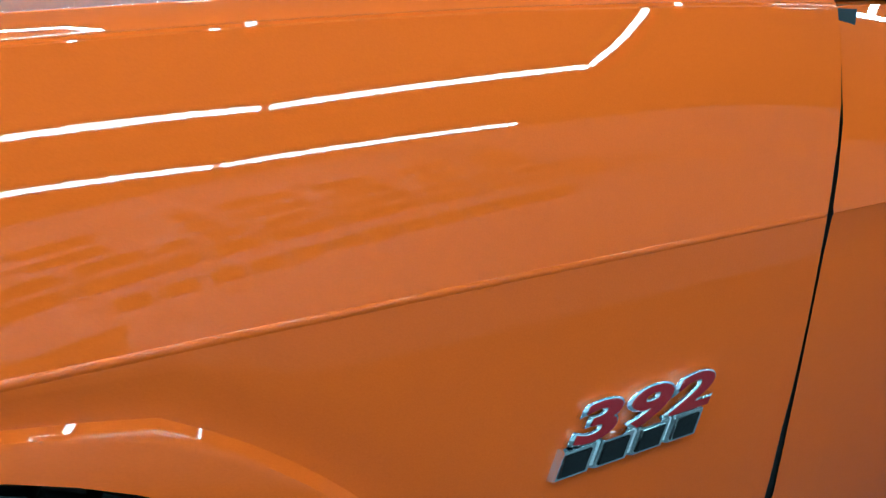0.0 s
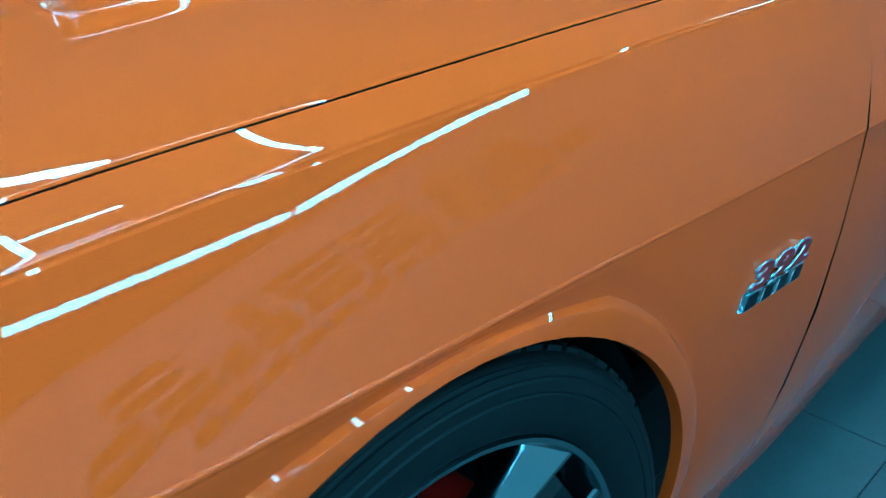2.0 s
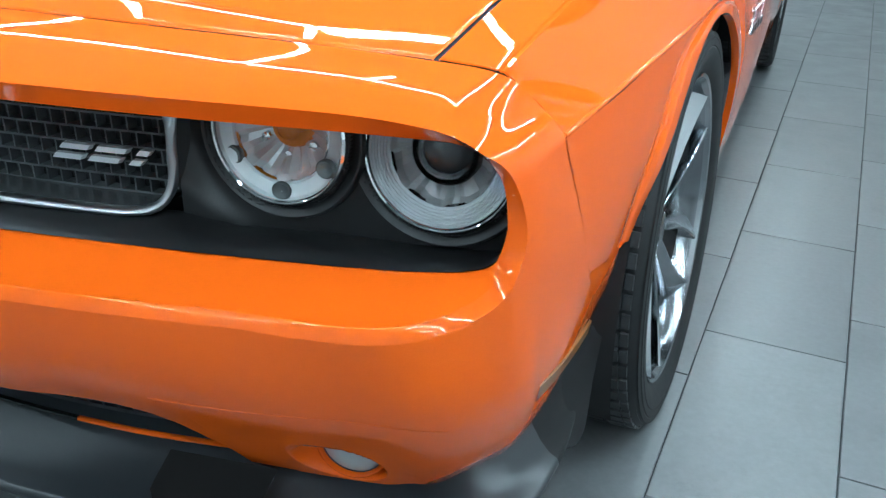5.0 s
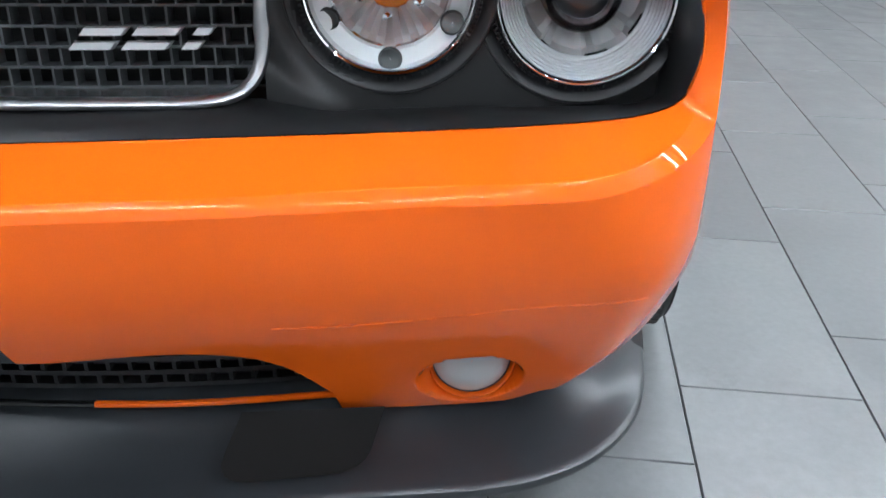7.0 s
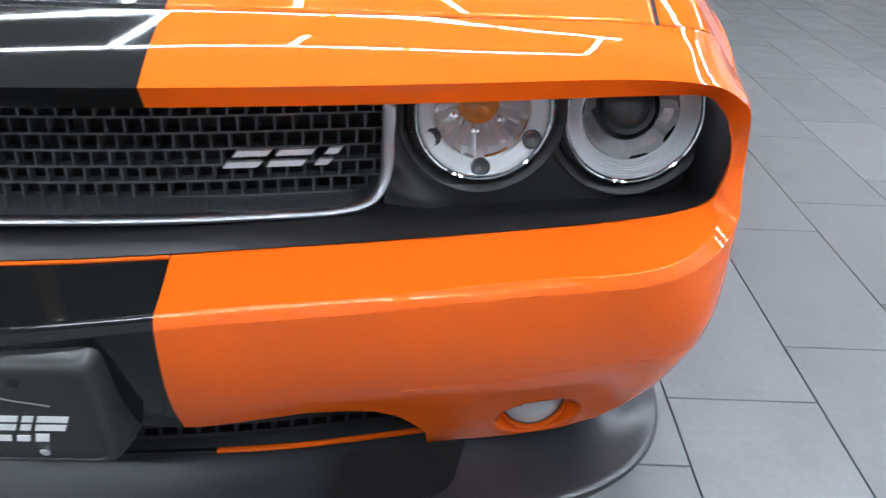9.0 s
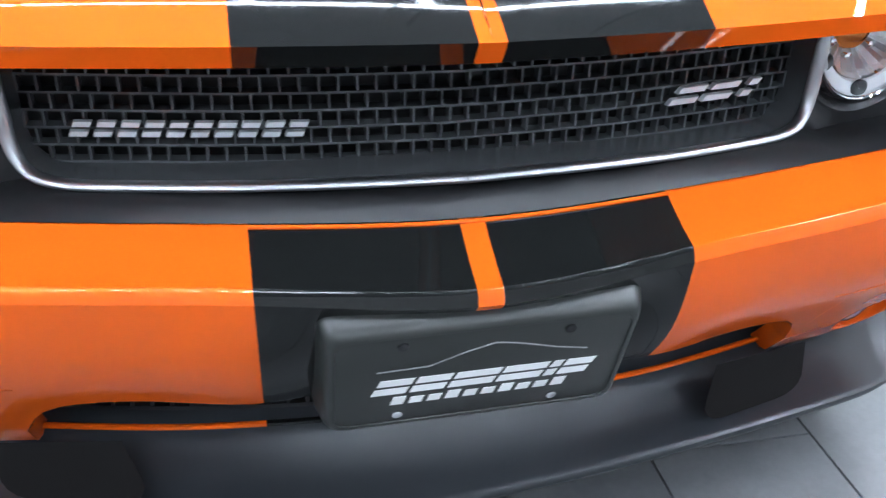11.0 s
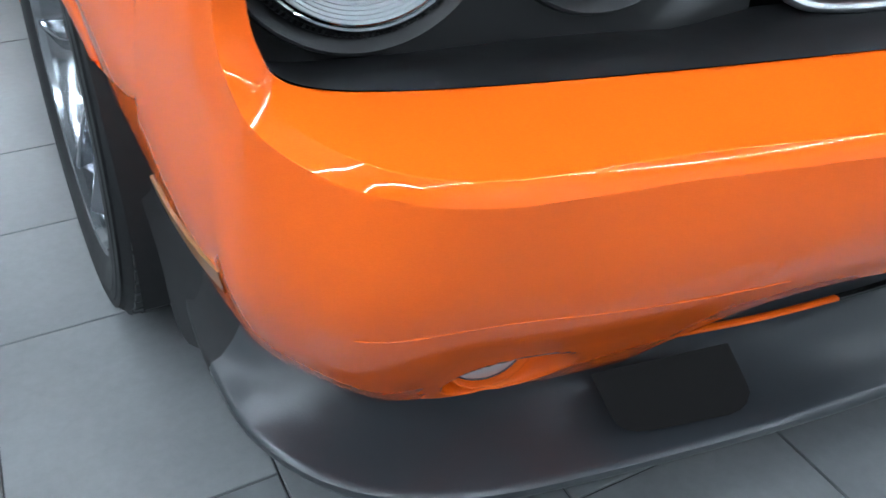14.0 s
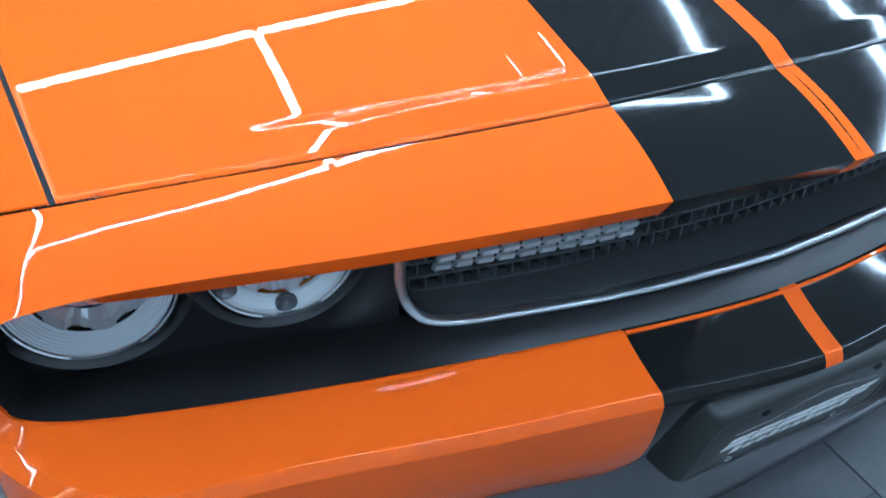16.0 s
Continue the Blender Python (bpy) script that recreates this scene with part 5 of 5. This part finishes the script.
# three rows of plain blocks, and a dark panel below them
for k in range(6):
    u = 2.62 - k * 0.42
    w = (0.27, 0.27, 0.31, 0.31, 0.10, 0.28)[k]
    slanted_block(bm, u - w, u, 2.40, 2.48, wall_spot, 0.02, -0.35)
    slanted_block(bm, u - w - 0.05, u - 0.05, 2.54, 2.62, wall_spot, 0.02, -0.35)
part("upper_row", bm, SIGN_DARK, sign, "", smooth=False)
bm = bmesh.new()
u = 3.10
for w in (0.26, 0.22, 0.16, 0.24, 0.38, 0.24, 0.16, 0.08, 0.24, 0.24):
    slanted_block(bm, u - w, u, 2.12, 2.20, wall_spot, 0.02, -0.25)
    slanted_block(bm, u - w - 0.035, u - 0.035, 2.26, 2.34, wall_spot, 0.02, -0.25)
    u -= w + 0.085
part("middle_row", bm, SIGN_DARK, sign, "", smooth=False)
bm = bmesh.new()
for k in range(13):
    u = 2.75 - k * 0.175
    slanted_block(bm, u - 0.115, u, 1.93, 2.02, wall_spot, 0.02, -0.2)
part("lower_row", bm, SIGN_DARK, sign, "", smooth=False)
bm = bmesh.new()
slanted_block(bm, -0.9, 0.55, 1.45, 1.84, wall_spot, 0.02, 0.0)
part("lower_panel", bm, SIGN_DARK, sign, "", smooth=False)

# ceiling lights: long runs of white tubes joined into a network
lights = new("tube_light_network")
tagged(lights, "network of white led tubes hanging under the dark ceiling", "ceiling light")
HZ = 2.2
RUNS = [
    ((-1.95, -0.40), (-1.35, -0.09)), ((-1.35, -0.09), (-0.90, -0.09)), ((-0.90, -0.09), (-0.27, -0.10)), ((-0.27, -0.10), (0.16, -0.07)),
    ((0.16, -0.07), (0.60, -0.08)), ((0.60, -0.08), (1.17, -0.15)), ((-1.95, -1.30), (0.05, -1.30)), ((0.05, -1.30), (1.80, -1.30)),
    ((-1.04, 0.63), (-0.27, 0.66)), ((-0.27, 0.66), (0.30, 0.67)), ((0.30, 0.67), (0.86, 0.68)), ((0.86, 0.68), (1.42, 0.69)),
    ((-1.04, 0.63), (-1.36, 0.02)), ((-1.36, 0.02), (-1.95, -0.40)), ((-1.95, -0.40), (-1.95, -3.0)),
    ((-0.27, 0.66), (-0.27, -0.10)), ((0.27, 0.20), (0.26, -0.07)),
    ((1.17, -0.15), (1.28, 0.69)),
    ((1.75, -2.6), (1.89, -0.5)), ((1.89, -0.5), (2.05, 0.80)), ((2.05, 0.80), (2.02, 1.98)), ((2.02, 1.98), (1.20, 2.25)), ((1.20, 2.25), (1.15, 3.6)),
    ((2.06, -2.6), (2.25, -0.24)), ((2.25, -0.24), (2.48, 0.72)), ((2.48, 0.72), (2.55, 1.90)),
    ((-1.95, -3.0), (1.75, -3.0)), ((-1.3, 3.6), (1.15, 3.6)), ((-1.3, 3.6), (-1.3, 6.0)), ((1.15, 3.6), (1.15, 6.0)), ((-1.3, 6.0), (1.15, 6.0)), ((-3.4, -3.0), (-3.4, 6.0)),
]
nodes = set()
for a, b in RUNS:
    A, B = Vector((*a, HZ)), Vector((*b, HZ))
    n = max(1, round((B - A).length / 1.25))
    for k in range(n):
        p, q = A.lerp(B, k / n), A.lerp(B, (k + 1) / n)
        d = (q - p).normalized() * 0.012
        nodes |= {(round(p.x, 3), round(p.y, 3)), (round(q.x, 3), round(q.y, 3))}
        bm = bmesh.new()
        tube(bm, [p + d, q - d], 0.014, 8)
        part("led_tube", bm, LED, lights)
for x, y in sorted(nodes):
    bm = bmesh.new()
    box(bm, (x, y, HZ + 0.012), (0.03, 0.03, 0.03), bevel=0.004)
    box(bm, (x, y, (HZ + 0.02 + top) / 2), (0.006, 0.006, top - HZ - 0.02))
    part("hanger", bm, BLACK_TRIM, lights, "black connector and hanger")

# ---------------------------------------------------------------- floor tiles
JOINT = 0.0032


def column_line(k):
    """Joint line between columns of tiles: x at y = -0.27 and its slope; the laying drifts a little under the car."""
    if k >= -2:
        return 0.9935 + 0.3 * k, 0.0292
    return 0.3935 + 0.3045 * (k + 2), 0.0292 - 0.0028 * min(-2 - k, 5)


def row_joints(k):
    if k == -7:
        return [-5.28 + 0.6 * i for i in range(9)] + [-0.082, 0.215, 0.513] + [1.11 + 0.6 * i for i in range(13)]
    if k == -8:
        return [-5.48 + 0.6 * i for i in range(25)]
    if k == -5:
        return [-5.478 + 0.6 * i for i in range(25)]
    return [-0.2662 + 0.6 * i + 0.2 * (k % 3) for i in range(-10, 16)]


def tile_corners(k, ya, yb):
    tilt = -0.0292 if k >= -3 else -0.004
    (xa, sa), (xb, sb) = column_line(k), column_line(k + 1)
    q = []
    for y, (x, sl), dx, dy in ((ya, (xa, sa), 1, 1), (ya, (xb, sb), -1, 1), (yb, (xb, sb), -1, -1), (yb, (xa, sa), 1, -1)):
        yy = y + (tilt * (x - 0.9935) if k >= -3 else 0.0)
        q.append((x + sl * (yy + 0.2662) + dx * JOINT / 2, yy + dy * JOINT / 2))
    return q


def tile_geometry(q):
    c = (sum(p[0] for p in q) / 4, sum(p[1] for p in q) / 4)
    verts = []
    for k, z in ((0.0, -0.006), (0.0, -0.0012), (0.001, 0.0)):
        for px, py in q:
            verts.append((px - c[0] - math.copysign(k, px - c[0]), py - c[1] - math.copysign(k, py - c[1]), z))
    faces = [(8, 9, 10, 11)]
    for r in (0, 4):
        for k in range(4):
            faces.append((r + k, r + (k + 1) % 4, r + 4 + (k + 1) % 4, r + 4 + k))
    return c, verts, faces


far_v, far_f, near = [], [], []
for k in range(-21, 9):
    ys = row_joints(k)
    for ya, yb in zip(ys, ys[1:]):
        q = tile_corners(k, ya, yb)
        c, verts, faces = tile_geometry(q)
        if not (x0 - 0.1 < c[0] < x1 + 0.1 and y0 - 0.2 < c[1] < y1 + 0.2):
            continue
        if -1.9 < c[0] < 2.3 and -1.9 < c[1] < 3.6 and not (-0.75 < c[0] < 0.75 and 0.3 < c[1] < 3.6):
            near.append((c, verts, faces))
        else:
            b = len(far_v)
            far_v += [(c[0] + p[0], c[1] + p[1], p[2]) for p in verts]
            far_f += [tuple(n + b for n in f) for f in faces]
far_mesh = bpy.data.meshes.new("floor_tiles_far")
far_mesh.from_pydata(far_v, [], far_f)
far_mesh.materials.append(TILE_FAR)
far = new("floor_tiles", far_mesh)
far.parent = floor
tagged(far, "grey porcelain floor tiles", kind="stuff")
for c, verts, faces in near:
    me = bpy.data.meshes.new("floor_tile")
    me.from_pydata(verts, [], faces)
    me.materials.append(TILE)
    t = new("floor_tile", me)
    t.parent = floor
    t.matrix_basis = Matrix.Translation((c[0], c[1], 0))
